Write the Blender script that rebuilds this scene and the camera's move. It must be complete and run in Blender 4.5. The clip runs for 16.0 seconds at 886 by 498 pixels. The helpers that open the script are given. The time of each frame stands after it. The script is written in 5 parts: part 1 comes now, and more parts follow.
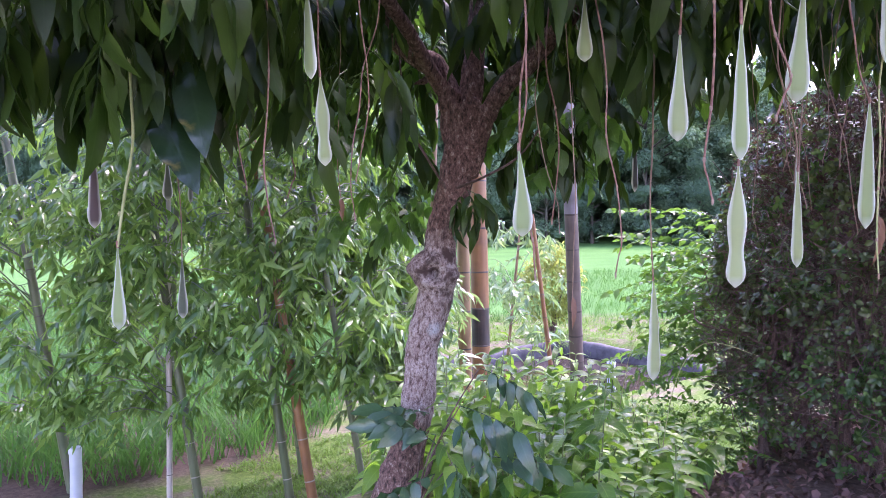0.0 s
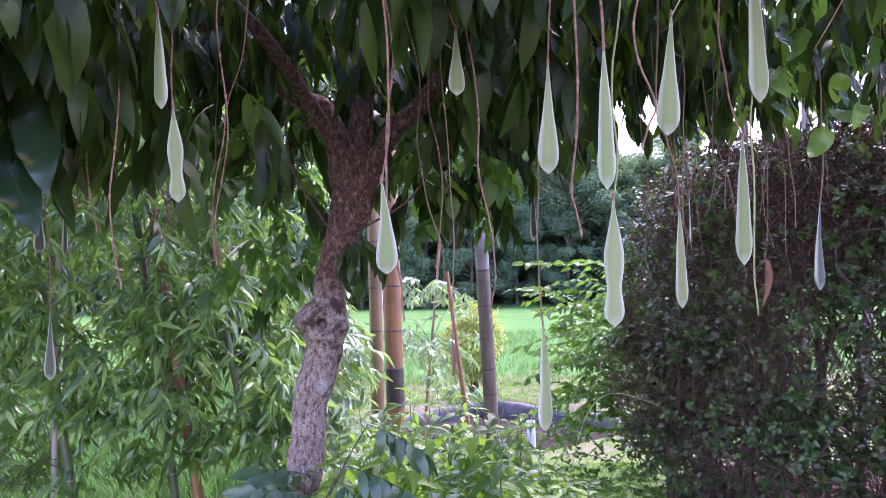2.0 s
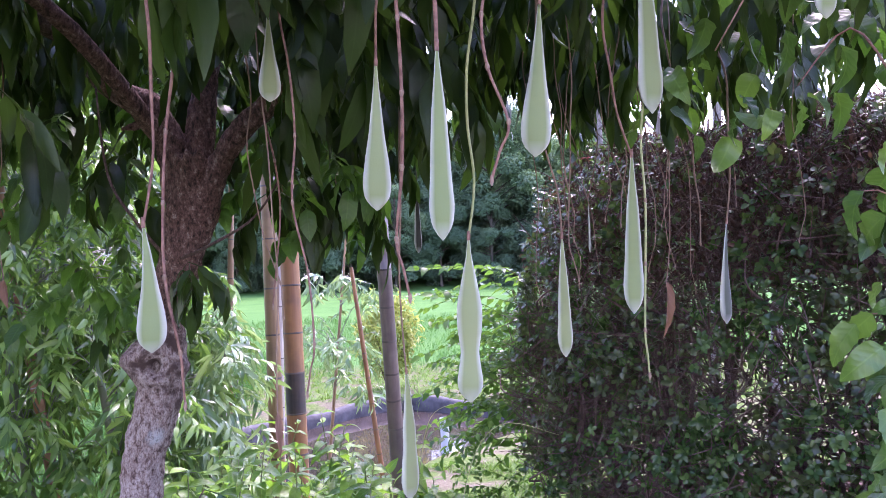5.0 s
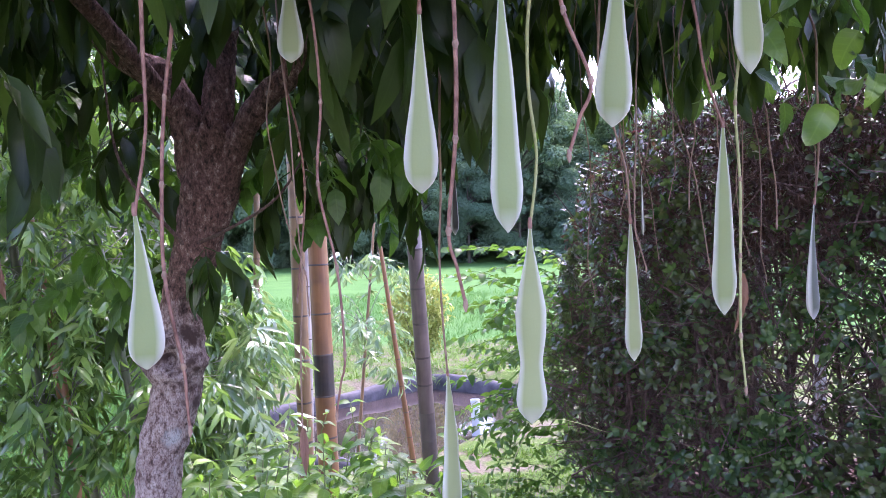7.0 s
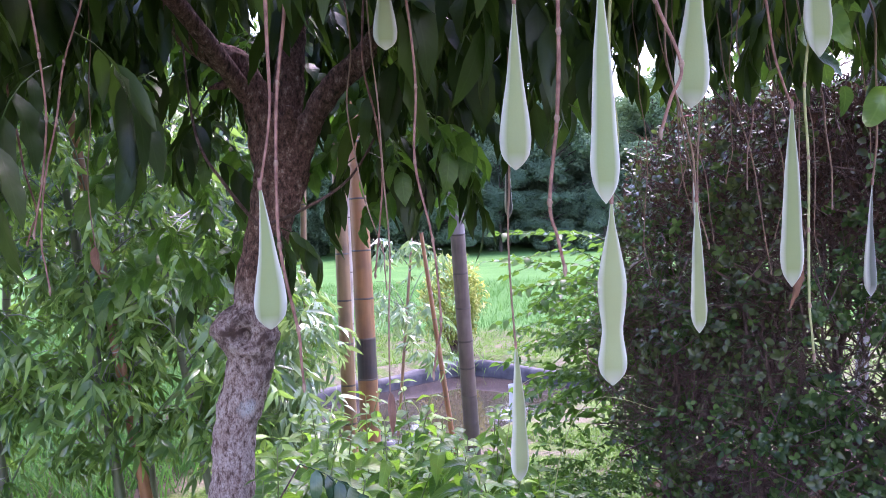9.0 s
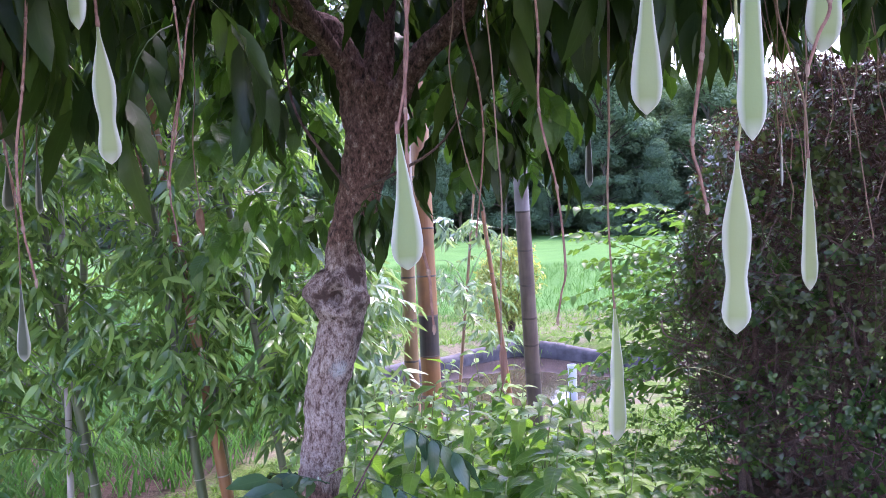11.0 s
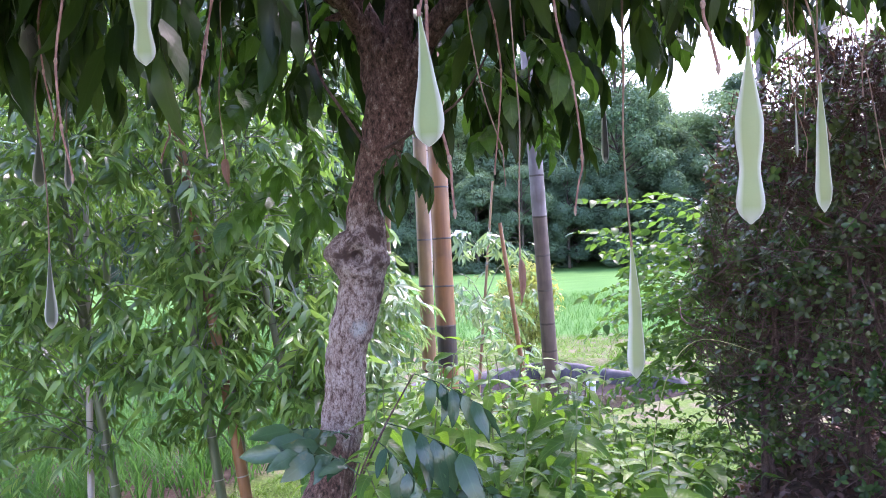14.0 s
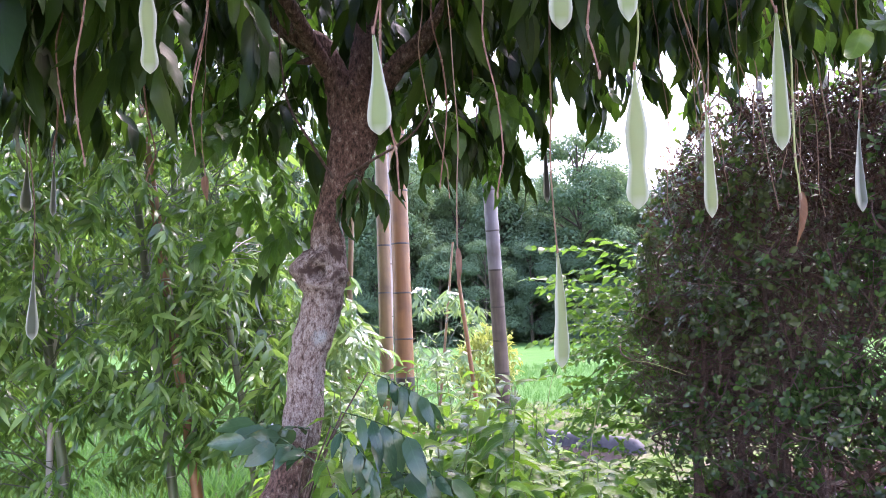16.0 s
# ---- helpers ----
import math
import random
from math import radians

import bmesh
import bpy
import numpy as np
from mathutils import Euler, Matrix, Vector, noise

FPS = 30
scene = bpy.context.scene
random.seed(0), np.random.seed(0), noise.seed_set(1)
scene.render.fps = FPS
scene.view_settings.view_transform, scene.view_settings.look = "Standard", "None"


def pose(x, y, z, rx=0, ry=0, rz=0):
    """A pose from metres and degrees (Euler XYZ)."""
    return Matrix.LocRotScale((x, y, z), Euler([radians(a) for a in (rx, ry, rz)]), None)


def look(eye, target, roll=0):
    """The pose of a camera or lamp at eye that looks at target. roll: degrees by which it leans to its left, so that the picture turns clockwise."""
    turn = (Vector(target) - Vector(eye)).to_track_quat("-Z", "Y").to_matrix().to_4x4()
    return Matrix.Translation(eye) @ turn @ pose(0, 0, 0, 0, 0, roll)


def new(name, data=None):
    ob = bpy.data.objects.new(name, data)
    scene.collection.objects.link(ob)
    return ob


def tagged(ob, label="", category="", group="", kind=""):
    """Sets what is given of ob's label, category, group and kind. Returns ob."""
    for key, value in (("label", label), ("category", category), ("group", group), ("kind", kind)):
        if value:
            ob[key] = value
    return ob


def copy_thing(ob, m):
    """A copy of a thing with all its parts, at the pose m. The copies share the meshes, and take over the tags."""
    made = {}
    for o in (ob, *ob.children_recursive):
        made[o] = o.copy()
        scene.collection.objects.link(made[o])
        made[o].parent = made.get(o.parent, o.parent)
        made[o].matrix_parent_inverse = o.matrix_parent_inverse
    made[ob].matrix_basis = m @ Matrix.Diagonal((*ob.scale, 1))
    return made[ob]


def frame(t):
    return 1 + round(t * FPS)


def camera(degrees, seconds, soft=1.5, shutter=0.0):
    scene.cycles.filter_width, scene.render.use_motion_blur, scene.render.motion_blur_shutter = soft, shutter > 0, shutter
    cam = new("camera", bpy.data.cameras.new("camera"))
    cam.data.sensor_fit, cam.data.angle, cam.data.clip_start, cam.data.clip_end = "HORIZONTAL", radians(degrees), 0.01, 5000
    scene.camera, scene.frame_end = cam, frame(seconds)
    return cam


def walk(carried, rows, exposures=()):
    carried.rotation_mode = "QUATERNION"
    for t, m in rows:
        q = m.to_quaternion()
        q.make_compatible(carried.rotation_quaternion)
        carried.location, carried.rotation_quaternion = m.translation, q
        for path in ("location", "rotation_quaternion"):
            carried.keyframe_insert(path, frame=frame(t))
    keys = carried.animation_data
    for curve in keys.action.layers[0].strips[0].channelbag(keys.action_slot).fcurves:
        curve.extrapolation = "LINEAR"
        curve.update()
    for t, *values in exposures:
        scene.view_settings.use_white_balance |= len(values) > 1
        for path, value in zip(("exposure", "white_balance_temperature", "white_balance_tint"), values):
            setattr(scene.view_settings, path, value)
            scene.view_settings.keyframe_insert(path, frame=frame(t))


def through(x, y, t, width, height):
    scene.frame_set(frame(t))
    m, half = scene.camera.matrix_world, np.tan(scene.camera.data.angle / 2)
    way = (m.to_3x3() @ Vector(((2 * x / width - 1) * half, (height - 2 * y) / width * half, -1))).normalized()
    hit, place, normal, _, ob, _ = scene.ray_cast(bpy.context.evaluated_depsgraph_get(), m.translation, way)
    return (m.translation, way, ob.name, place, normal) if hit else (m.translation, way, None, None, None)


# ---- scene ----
cam = camera(58.2, 16.0, soft=0.85)
PATH = [
    (0, (0.267, 0.04, 1.49), (0.022, 2.023, 1.424), -0.4),
    (0.5, (0.271, 0.065, 1.458), (0.08, 2.056, 1.49), -0.2),
    (1, (0.282, 0.092, 1.441), (0.122, 2.083, 1.538), -0.2),
    (1.5, (0.308, 0.125, 1.446), (0.185, 2.119, 1.538), -0.6),
    (2, (0.358, 0.134, 1.449), (0.296, 2.131, 1.54), -1.1),
    (2.5, (0.396, 0.158, 1.472), (0.385, 2.157, 1.559), -1.3),
    (3, (0.427, 0.204, 1.485), (0.483, 2.201, 1.567), -1.5),
    (3.5, (0.459, 0.224, 1.514), (0.556, 2.221, 1.589), -1.5),
    (4, (0.482, 0.263, 1.554), (0.608, 2.258, 1.616), -1.9),
    (6.5, (0.509, 0.616, 1.552), (0.592, 2.614, 1.545), -2.0),
    (7, (0.484, 0.603, 1.572), (0.536, 2.603, 1.552), -1.9),
    (7.5, (0.473, 0.585, 1.589), (0.504, 2.585, 1.569), -1.9),
    (8, (0.456, 0.571, 1.58), (0.476, 2.571, 1.561), -1.9),
    (8.5, (0.436, 0.548, 1.571), (0.447, 2.548, 1.546), -1.9),
    (9, (0.418, 0.538, 1.558), (0.392, 2.538, 1.512), -1.9),
    (9.5, (0.391, 0.531, 1.543), (0.33, 2.529, 1.48), -1.8),
    (10, (0.37, 0.537, 1.533), (0.279, 2.534, 1.453), -1.8),
    (12.5, (0.304, 0.491, 1.476), (0.105, 2.48, 1.396), -1.8),
    (13, (0.314, 0.503, 1.445), (0.118, 2.492, 1.371), -1.8),
    (13.5, (0.329, 0.502, 1.402), (0.131, 2.491, 1.354), -2.0),
    (14, (0.326, 0.49, 1.356), (0.136, 2.481, 1.366), -2.1),
    (14.5, (0.332, 0.482, 1.304), (0.179, 2.475, 1.378), -1.7),
    (15, (0.346, 0.431, 1.258), (0.23, 2.424, 1.393), -1.4),
    (15.5, (0.364, 0.351, 1.236), (0.266, 2.342, 1.403), -1.4),
    (16, (0.366, 0.293, 1.214), (0.271, 2.281, 1.41), -1.4),
]
walk(cam, [(t, look(eye, target, roll)) for t, eye, target, roll in PATH], exposures=[(0, 3.02, 6350, 54), (2, 2.92, 6300, 55), (4, 2.90, 6300, 54), (7, 2.90, 6250, 52), (9, 2.88, 6250, 51), (13, 2.89, 6250, 46), (16, 3.05, 6850, 42)])

# ---- light ----
world = bpy.data.worlds.new("sky")
scene.world = world
world.use_nodes = True
SUN_ELEV, SUN_AZ = 58.0, 25.0
wn = world.node_tree
sky = wn.nodes.new("ShaderNodeTexSky")
sky.sky_type = "NISHITA"
sky.sun_disc = False
sky.sun_elevation, sky.sun_rotation = radians(SUN_ELEV), radians(SUN_AZ)
sky.air_density, sky.dust_density, sky.ozone_density = 1.3, 1.2, 2.0
wn.links.new(sky.outputs[0], wn.nodes["Background"].inputs[0])
wn.nodes["Background"].inputs[1].default_value = 0.15
sun_data = bpy.data.lights.new("sun", "SUN")
sun_data.energy, sun_data.angle, sun_data.color = 1.1, radians(22), (1.0, 0.98, 0.95)
sun = new("sun", sun_data)
_a, _e = radians(SUN_AZ), radians(SUN_ELEV)
_s = Vector((math.sin(_a) * math.cos(_e), math.cos(_a) * math.cos(_e), math.sin(_e)))
sun.matrix_world = Matrix.Translation((0, 0, 30)) @ (-_s).to_track_quat("-Z", "Y").to_matrix().to_4x4()

# ---- materials ----
def nodes_of(name):
    m = bpy.data.materials.new(name)
    m.use_nodes = True
    nt = m.node_tree
    return m, nt, nt.nodes["Principled BSDF"], nt.nodes["Material Output"]


def ramp(nt, fac, stops):
    r = nt.nodes.new("ShaderNodeValToRGB")
    while len(r.color_ramp.elements) < len(stops):
        r.color_ramp.elements.new(0.5)
    for e, (p, c) in zip(r.color_ramp.elements, stops):
        e.position, e.color = p, (*c, 1)
    nt.links.new(fac, r.inputs[0])
    return r.outputs[0]


def noise_tex(nt, scale, detail=4, coord="Object", stretch=None, rough=0.55):
    tc = nt.nodes.new("ShaderNodeTexCoord")
    out = tc.outputs[coord]
    if stretch:
        mp = nt.nodes.new("ShaderNodeMapping")
        mp.inputs["Scale"].default_value = stretch
        nt.links.new(out, mp.inputs[0])
        out = mp.outputs[0]
    n = nt.nodes.new("ShaderNodeTexNoise")
    n.inputs["Scale"].default_value, n.inputs["Detail"].default_value = scale, detail
    n.inputs["Roughness"].default_value = rough
    nt.links.new(out, n.inputs["Vector"])
    return n.outputs[0]


def math_node(nt, op, a, b=0.0, clamp=False):
    n = nt.nodes.new("ShaderNodeMath")
    n.operation, n.use_clamp = op, clamp
    for i, v in enumerate((a, b)):
        if isinstance(v, (int, float)):
            n.inputs[i].default_value = v
        else:
            nt.links.new(v, n.inputs[i])
    return n.outputs[0]


def mix_col(nt, fac, a, b, blend="MIX"):
    n = nt.nodes.new("ShaderNodeMix")
    n.data_type, n.blend_type = "RGBA", blend
    for i, v in ((0, fac), (6, a), (7, b)):
        if isinstance(v, (int, float)):
            n.inputs[i].default_value = v
        elif isinstance(v, tuple):
            n.inputs[i].default_value = (*v, 1)
        else:
            nt.links.new(v, n.inputs[i])
    return n.outputs[2]


def bump(nt, bsdf, height, strength=0.4, dist=0.01):
    b = nt.nodes.new("ShaderNodeBump")
    b.inputs["Strength"].default_value, b.inputs["Distance"].default_value = strength, dist
    nt.links.new(height, b.inputs["Height"])
    nt.links.new(b.outputs[0], bsdf.inputs["Normal"])
    return b


def leaf_material(name, dark, light, through=0.3, rough=0.4, veins=True, spot=(0.25, 0.2, 0.05), spots=0.12, vary=1.0, own=1.0, vein_tone=0.22, relief=0.22, gloss=0.6, bias=0.5):
    """Leaf: midrib and side veins along the blade, a tone of its own for each leaf, worn spots, light that shines through."""
    m, nt, b, out = nodes_of(name)
    geo, info = nt.nodes.new("ShaderNodeNewGeometry"), nt.nodes.new("ShaderNodeObjectInfo")
    rnd = math_node(nt, "FRACT", math_node(nt, "ADD", math_node(nt, "MULTIPLY", geo.outputs["Random Per Island"], own), info.outputs["Random"]))
    mid = tuple(p + (q - p) * bias for p, q in zip(dark, light))
    col = ramp(nt, rnd, [(0.0, dark), (0.5, mid), (1.0, light)])
    col = mix_col(nt, math_node(nt, "MULTIPLY", noise_tex(nt, 30, 3), 0.5 * vary), col, tuple(c * 0.55 for c in dark))
    if spots:
        sp = ramp(nt, noise_tex(nt, 14, 5), [(0.0, (0, 0, 0)), (0.68 - spots * 0.3, (0, 0, 0)), (0.78 - spots * 0.3, (1, 1, 1))])
        col = mix_col(nt, math_node(nt, "MULTIPLY", sp, 0.6), col, spot)
    if veins:
        uv = nt.nodes.new("ShaderNodeUVMap")
        sep = nt.nodes.new("ShaderNodeSeparateXYZ")
        nt.links.new(uv.outputs[0], sep.inputs[0])
        side = math_node(nt, "ABSOLUTE", math_node(nt, "SUBTRACT", sep.outputs[0], 0.5))
        rib = math_node(nt, "SUBTRACT", 1.0, math_node(nt, "MULTIPLY", side, 18), True)
        wave = math_node(nt, "SINE", math_node(nt, "MULTIPLY", math_node(nt, "SUBTRACT", sep.outputs[1], math_node(nt, "MULTIPLY", side, 0.35)), 50))
        vein = math_node(nt, "POWER", math_node(nt, "MAXIMUM", wave, 0.0), 6.0)
        line = math_node(nt, "MAXIMUM", math_node(nt, "MULTIPLY", vein, 0.35), rib)
        col = mix_col(nt, math_node(nt, "MULTIPLY", line, vein_tone), col, tuple(min(1, c * 1.7 + 0.02) for c in light))
        pucker = math_node(nt, "MULTIPLY", noise_tex(nt, 55, 2), 3.0)
        bump(nt, b, math_node(nt, "ADD", pucker, math_node(nt, "ADD", math_node(nt, "MULTIPLY", wave, 0.5), rib)), min(1.0, relief * 2), 0.0008)
    nt.links.new(col, b.inputs["Base Color"])
    b.inputs["Roughness"].default_value = rough
    b.inputs["Specular IOR Level"].default_value = gloss
    tr = nt.nodes.new("ShaderNodeBsdfTranslucent")
    nt.links.new(mix_col(nt, 0.55, col, tuple(min(1.0, c * 2.2) for c in (light[0] * 0.85, light[1], light[2] * 0.55))), tr.inputs[0])
    mx = nt.nodes.new("ShaderNodeMixShader")
    mx.inputs[0].default_value = through
    nt.links.new(b.outputs[0], mx.inputs[1])
    nt.links.new(tr.outputs[0], mx.inputs[2])
    nt.links.new(mx.outputs[0], out.inputs[0])
    return m


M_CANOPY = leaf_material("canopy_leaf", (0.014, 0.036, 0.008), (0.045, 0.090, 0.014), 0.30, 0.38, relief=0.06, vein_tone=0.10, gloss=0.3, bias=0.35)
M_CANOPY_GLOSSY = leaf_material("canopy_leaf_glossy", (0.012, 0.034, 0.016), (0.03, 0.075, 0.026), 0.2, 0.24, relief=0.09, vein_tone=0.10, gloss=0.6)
# brighter canopy leaf: light shining from behind is put into its colour
M_CANOPY_BACKLIT = leaf_material("canopy_leaf_backlit", (0.024, 0.085, 0.017), (0.105, 0.23, 0.03), 0.38, 0.4, spots=0.02)
M_BAMBOO_LEAF = leaf_material("bamboo_leaf", (0.012, 0.058, 0.018), (0.29, 0.48, 0.12), 0.29, 0.24, veins=False, spots=0.05, bias=0.27)
# paler copy of the bamboo leaf, with the sky's sheen put into the colour
M_BAMBOO_SHEEN = leaf_material("bamboo_leaf_sheen", (0.03, 0.095, 0.035), (0.34, 0.48, 0.22), 0.26, 0.2, veins=False, spots=0.03, bias=0.3)
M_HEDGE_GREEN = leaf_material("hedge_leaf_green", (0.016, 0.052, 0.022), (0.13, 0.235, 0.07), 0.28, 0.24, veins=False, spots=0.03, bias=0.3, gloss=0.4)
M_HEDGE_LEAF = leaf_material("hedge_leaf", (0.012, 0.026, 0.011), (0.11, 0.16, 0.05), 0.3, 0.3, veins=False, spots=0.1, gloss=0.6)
M_SHRUB_LEAF = leaf_material("shrub_leaf", (0.024, 0.085, 0.025), (0.14, 0.27, 0.05), 0.32, 0.36, veins=False, spots=0.03, gloss=0.14, bias=0.35)
M_WEED_LEAF = leaf_material("weed_leaf", (0.018, 0.078, 0.02), (0.21, 0.38, 0.05), 0.34, 0.4, vein_tone=0.25, relief=0.22, gloss=0.32, bias=0.27)
M_SPROUT = leaf_material("sprout_leaf", (0.022, 0.07, 0.04), (0.065, 0.14, 0.06), 0.2, 0.26, relief=0.08, vein_tone=0.12)
M_VINE_LEAF = leaf_material("vine_leaf", (0.016, 0.065, 0.028), (0.13, 0.25, 0.04), 0.24, 0.33, relief=0.12, spots=0.1, spot=(0.22, 0.26, 0.04), bias=0.35)
M_RICE = leaf_material("rice_blade", (0.035, 0.125, 0.026), (0.08, 0.195, 0.05), 0.3, 0.65, veins=False, spots=0, gloss=0.15)
M_LAWN = leaf_material("lawn_blade", (0.06, 0.15, 0.02), (0.16, 0.27, 0.05), 0.25, 0.65, veins=False, spots=0.1, gloss=0.2)
# far leaves paler and bluer: the haze of distance put into their colour
M_FOREST_HAZY = leaf_material("forest_leaf_hazy", (0.075, 0.145, 0.10), (0.18, 0.28, 0.16), 0.22, 0.8, veins=False, spots=0, own=0.3, gloss=0.1)
M_DRY = leaf_material("dry_leaf", (0.17, 0.075, 0.06), (0.38, 0.21, 0.17), 0.2, 0.7, spots=0, relief=0.08)
M_LITTER = leaf_material("leaf_litter", (0.055, 0.026, 0.022), (0.22, 0.115, 0.09), 0.1, 0.8, veins=False, spots=0)
M_CONIFER = leaf_material("yellow_needles", (0.17, 0.22, 0.055), (0.42, 0.42, 0.13), 0.3, 0.6, veins=False, spots=0)


def bark_material(name, base, pale, dark, scale=22.0, cover=0.5):
    m, nt, b, _ = nodes_of(name)
    big = noise_tex(nt, scale * 0.3, 4)
    mid = noise_tex(nt, scale, 6, stretch=(1, 1, 0.45), rough=0.7)
    fine = noise_tex(nt, scale * 6, 5, stretch=(1, 1, 0.5), rough=0.7)
    col = ramp(nt, mid, [(0.3, dark), (0.5, base), (0.72, tuple(min(1, c * 1.5) for c in base))])
    lich = math_node(nt, "MULTIPLY", ramp(nt, math_node(nt, "ADD", math_node(nt, "MULTIPLY", mid, 0.6), math_node(nt, "MULTIPLY", big, 0.4)),
                                          [(0.50 - 0.1 * cover, (0, 0, 0)), (0.62 - 0.1 * cover, (1, 1, 1))]), cover)
    col = mix_col(nt, lich, col, pale)
    col = mix_col(nt, math_node(nt, "MULTIPLY", ramp(nt, fine, [(0.42, (1, 1, 1)), (0.55, (0, 0, 0))]), 0.55), col, dark)
    nt.links.new(col, b.inputs["Base Color"])
    b.inputs["Roughness"].default_value = 0.85
    bump(nt, b, math_node(nt, "ADD", mid, math_node(nt, "MULTIPLY", fine, 0.6)), 0.9, 0.006)
    return m


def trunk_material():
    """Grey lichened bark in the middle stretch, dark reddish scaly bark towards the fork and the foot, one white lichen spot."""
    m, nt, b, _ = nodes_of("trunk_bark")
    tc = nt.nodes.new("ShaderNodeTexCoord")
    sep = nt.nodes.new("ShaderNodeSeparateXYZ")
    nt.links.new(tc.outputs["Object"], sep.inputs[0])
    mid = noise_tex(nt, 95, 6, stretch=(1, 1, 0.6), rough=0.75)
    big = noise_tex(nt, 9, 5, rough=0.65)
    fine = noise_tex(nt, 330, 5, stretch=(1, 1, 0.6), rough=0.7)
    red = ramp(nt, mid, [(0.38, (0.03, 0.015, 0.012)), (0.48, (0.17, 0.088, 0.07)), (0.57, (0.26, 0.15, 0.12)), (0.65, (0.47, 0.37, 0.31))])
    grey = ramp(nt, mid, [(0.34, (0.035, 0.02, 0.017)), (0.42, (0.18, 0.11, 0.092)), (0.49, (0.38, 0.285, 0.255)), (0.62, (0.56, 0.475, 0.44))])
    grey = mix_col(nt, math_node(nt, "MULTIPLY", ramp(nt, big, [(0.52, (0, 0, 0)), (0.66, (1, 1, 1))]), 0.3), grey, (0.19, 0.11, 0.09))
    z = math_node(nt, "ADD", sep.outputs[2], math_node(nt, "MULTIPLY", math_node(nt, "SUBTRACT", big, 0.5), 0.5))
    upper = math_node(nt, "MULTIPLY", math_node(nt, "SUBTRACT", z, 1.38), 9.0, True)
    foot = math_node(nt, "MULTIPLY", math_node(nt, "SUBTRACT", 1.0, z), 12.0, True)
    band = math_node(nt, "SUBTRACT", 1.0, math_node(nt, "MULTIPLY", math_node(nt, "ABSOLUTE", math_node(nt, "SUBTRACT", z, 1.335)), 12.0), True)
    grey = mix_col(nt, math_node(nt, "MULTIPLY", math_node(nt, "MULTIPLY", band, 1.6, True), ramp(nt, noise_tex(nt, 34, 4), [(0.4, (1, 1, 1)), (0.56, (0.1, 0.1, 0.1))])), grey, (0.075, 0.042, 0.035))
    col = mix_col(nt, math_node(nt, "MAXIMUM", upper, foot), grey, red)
    spot = nt.nodes.new("ShaderNodeVectorMath")
    spot.operation = "DISTANCE"
    nt.links.new(tc.outputs["Object"], spot.inputs[0])
    spot.inputs[1].default_value = (-0.022, 2.195, 1.195)
    near = math_node(nt, "SUBTRACT", 1.0, math_node(nt, "MULTIPLY", math_node(nt, "ADD", spot.outputs["Value"], math_node(nt, "MULTIPLY", mid, 0.05)), 20.0), True)
    col = mix_col(nt, math_node(nt, "MULTIPLY", near, 3.0, True), col, (0.52, 0.55, 0.56))
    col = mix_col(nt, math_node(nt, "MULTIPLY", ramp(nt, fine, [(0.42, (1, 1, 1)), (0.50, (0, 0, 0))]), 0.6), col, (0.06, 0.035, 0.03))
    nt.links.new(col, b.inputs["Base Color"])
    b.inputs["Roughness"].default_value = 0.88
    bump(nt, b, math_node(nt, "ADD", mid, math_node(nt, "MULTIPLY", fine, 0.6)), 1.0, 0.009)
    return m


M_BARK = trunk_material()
M_TWIG = bark_material("twig_bark", (0.135, 0.08, 0.066), (0.24, 0.175, 0.15), (0.03, 0.018, 0.015), 60, 0.35)
M_TREE_BARK = bark_material("forest_bark", (0.07, 0.065, 0.05), (0.12, 0.11, 0.09), (0.03, 0.025, 0.02), 3, 0.4)
M_SAPLING = bark_material("sapling_bark", (0.2, 0.18, 0.16), (0.3, 0.28, 0.26), (0.1, 0.08, 0.07), 12, 0.5)


def culm_material(name, a, b_, dirt):
    m, nt, b, _ = nodes_of(name)
    streak = noise_tex(nt, 40, 4, stretch=(1, 1, 0.06))
    blot = noise_tex(nt, 7, 5)
    col = ramp(nt, streak, [(0.3, a), (0.7, b_)])
    col = mix_col(nt, ramp(nt, blot, [(0.45, (0, 0, 0)), (0.75, (0.8, 0.8, 0.8))]), col, dirt)
    nt.links.new(col, b.inputs["Base Color"])
    b.inputs["Roughness"].default_value = 0.42
    bump(nt, b, streak, 0.15, 0.003)
    return m


M_CULM_ORANGE = culm_material("culm_orange", (0.225, 0.09, 0.036), (0.32, 0.15, 0.062), (0.14, 0.07, 0.045))
M_CULM_TAN = culm_material("culm_tan", (0.21, 0.11, 0.052), (0.30, 0.175, 0.085), (0.13, 0.075, 0.048))
M_CULM_GREY = culm_material("culm_grey", (0.19, 0.15, 0.155), (0.29, 0.25, 0.255), (0.12, 0.085, 0.08))
M_CULM_BROWN = culm_material("culm_brown", (0.115, 0.075, 0.068), (0.19, 0.135, 0.12), (0.075, 0.05, 0.045))
M_CULM_DARK = culm_material("culm_dark", (0.06, 0.042, 0.04), (0.12, 0.085, 0.078), (0.16, 0.12, 0.11))
M_CULM_PALE = culm_material("culm_pale", (0.40, 0.35, 0.33), (0.52, 0.46, 0.42), (0.25, 0.2, 0.19))
M_CULM_GREEN = culm_material("culm_green", (0.07, 0.10, 0.05), (0.13, 0.15, 0.08), (0.10, 0.08, 0.06))
M_CULM_BURNT = culm_material("culm_burnt", (0.018, 0.014, 0.016), (0.05, 0.04, 0.045), (0.09, 0.05, 0.035))
M_NODE = culm_material("culm_ring", (0.045, 0.03, 0.028), (0.09, 0.06, 0.05), (0.16, 0.13, 0.12))
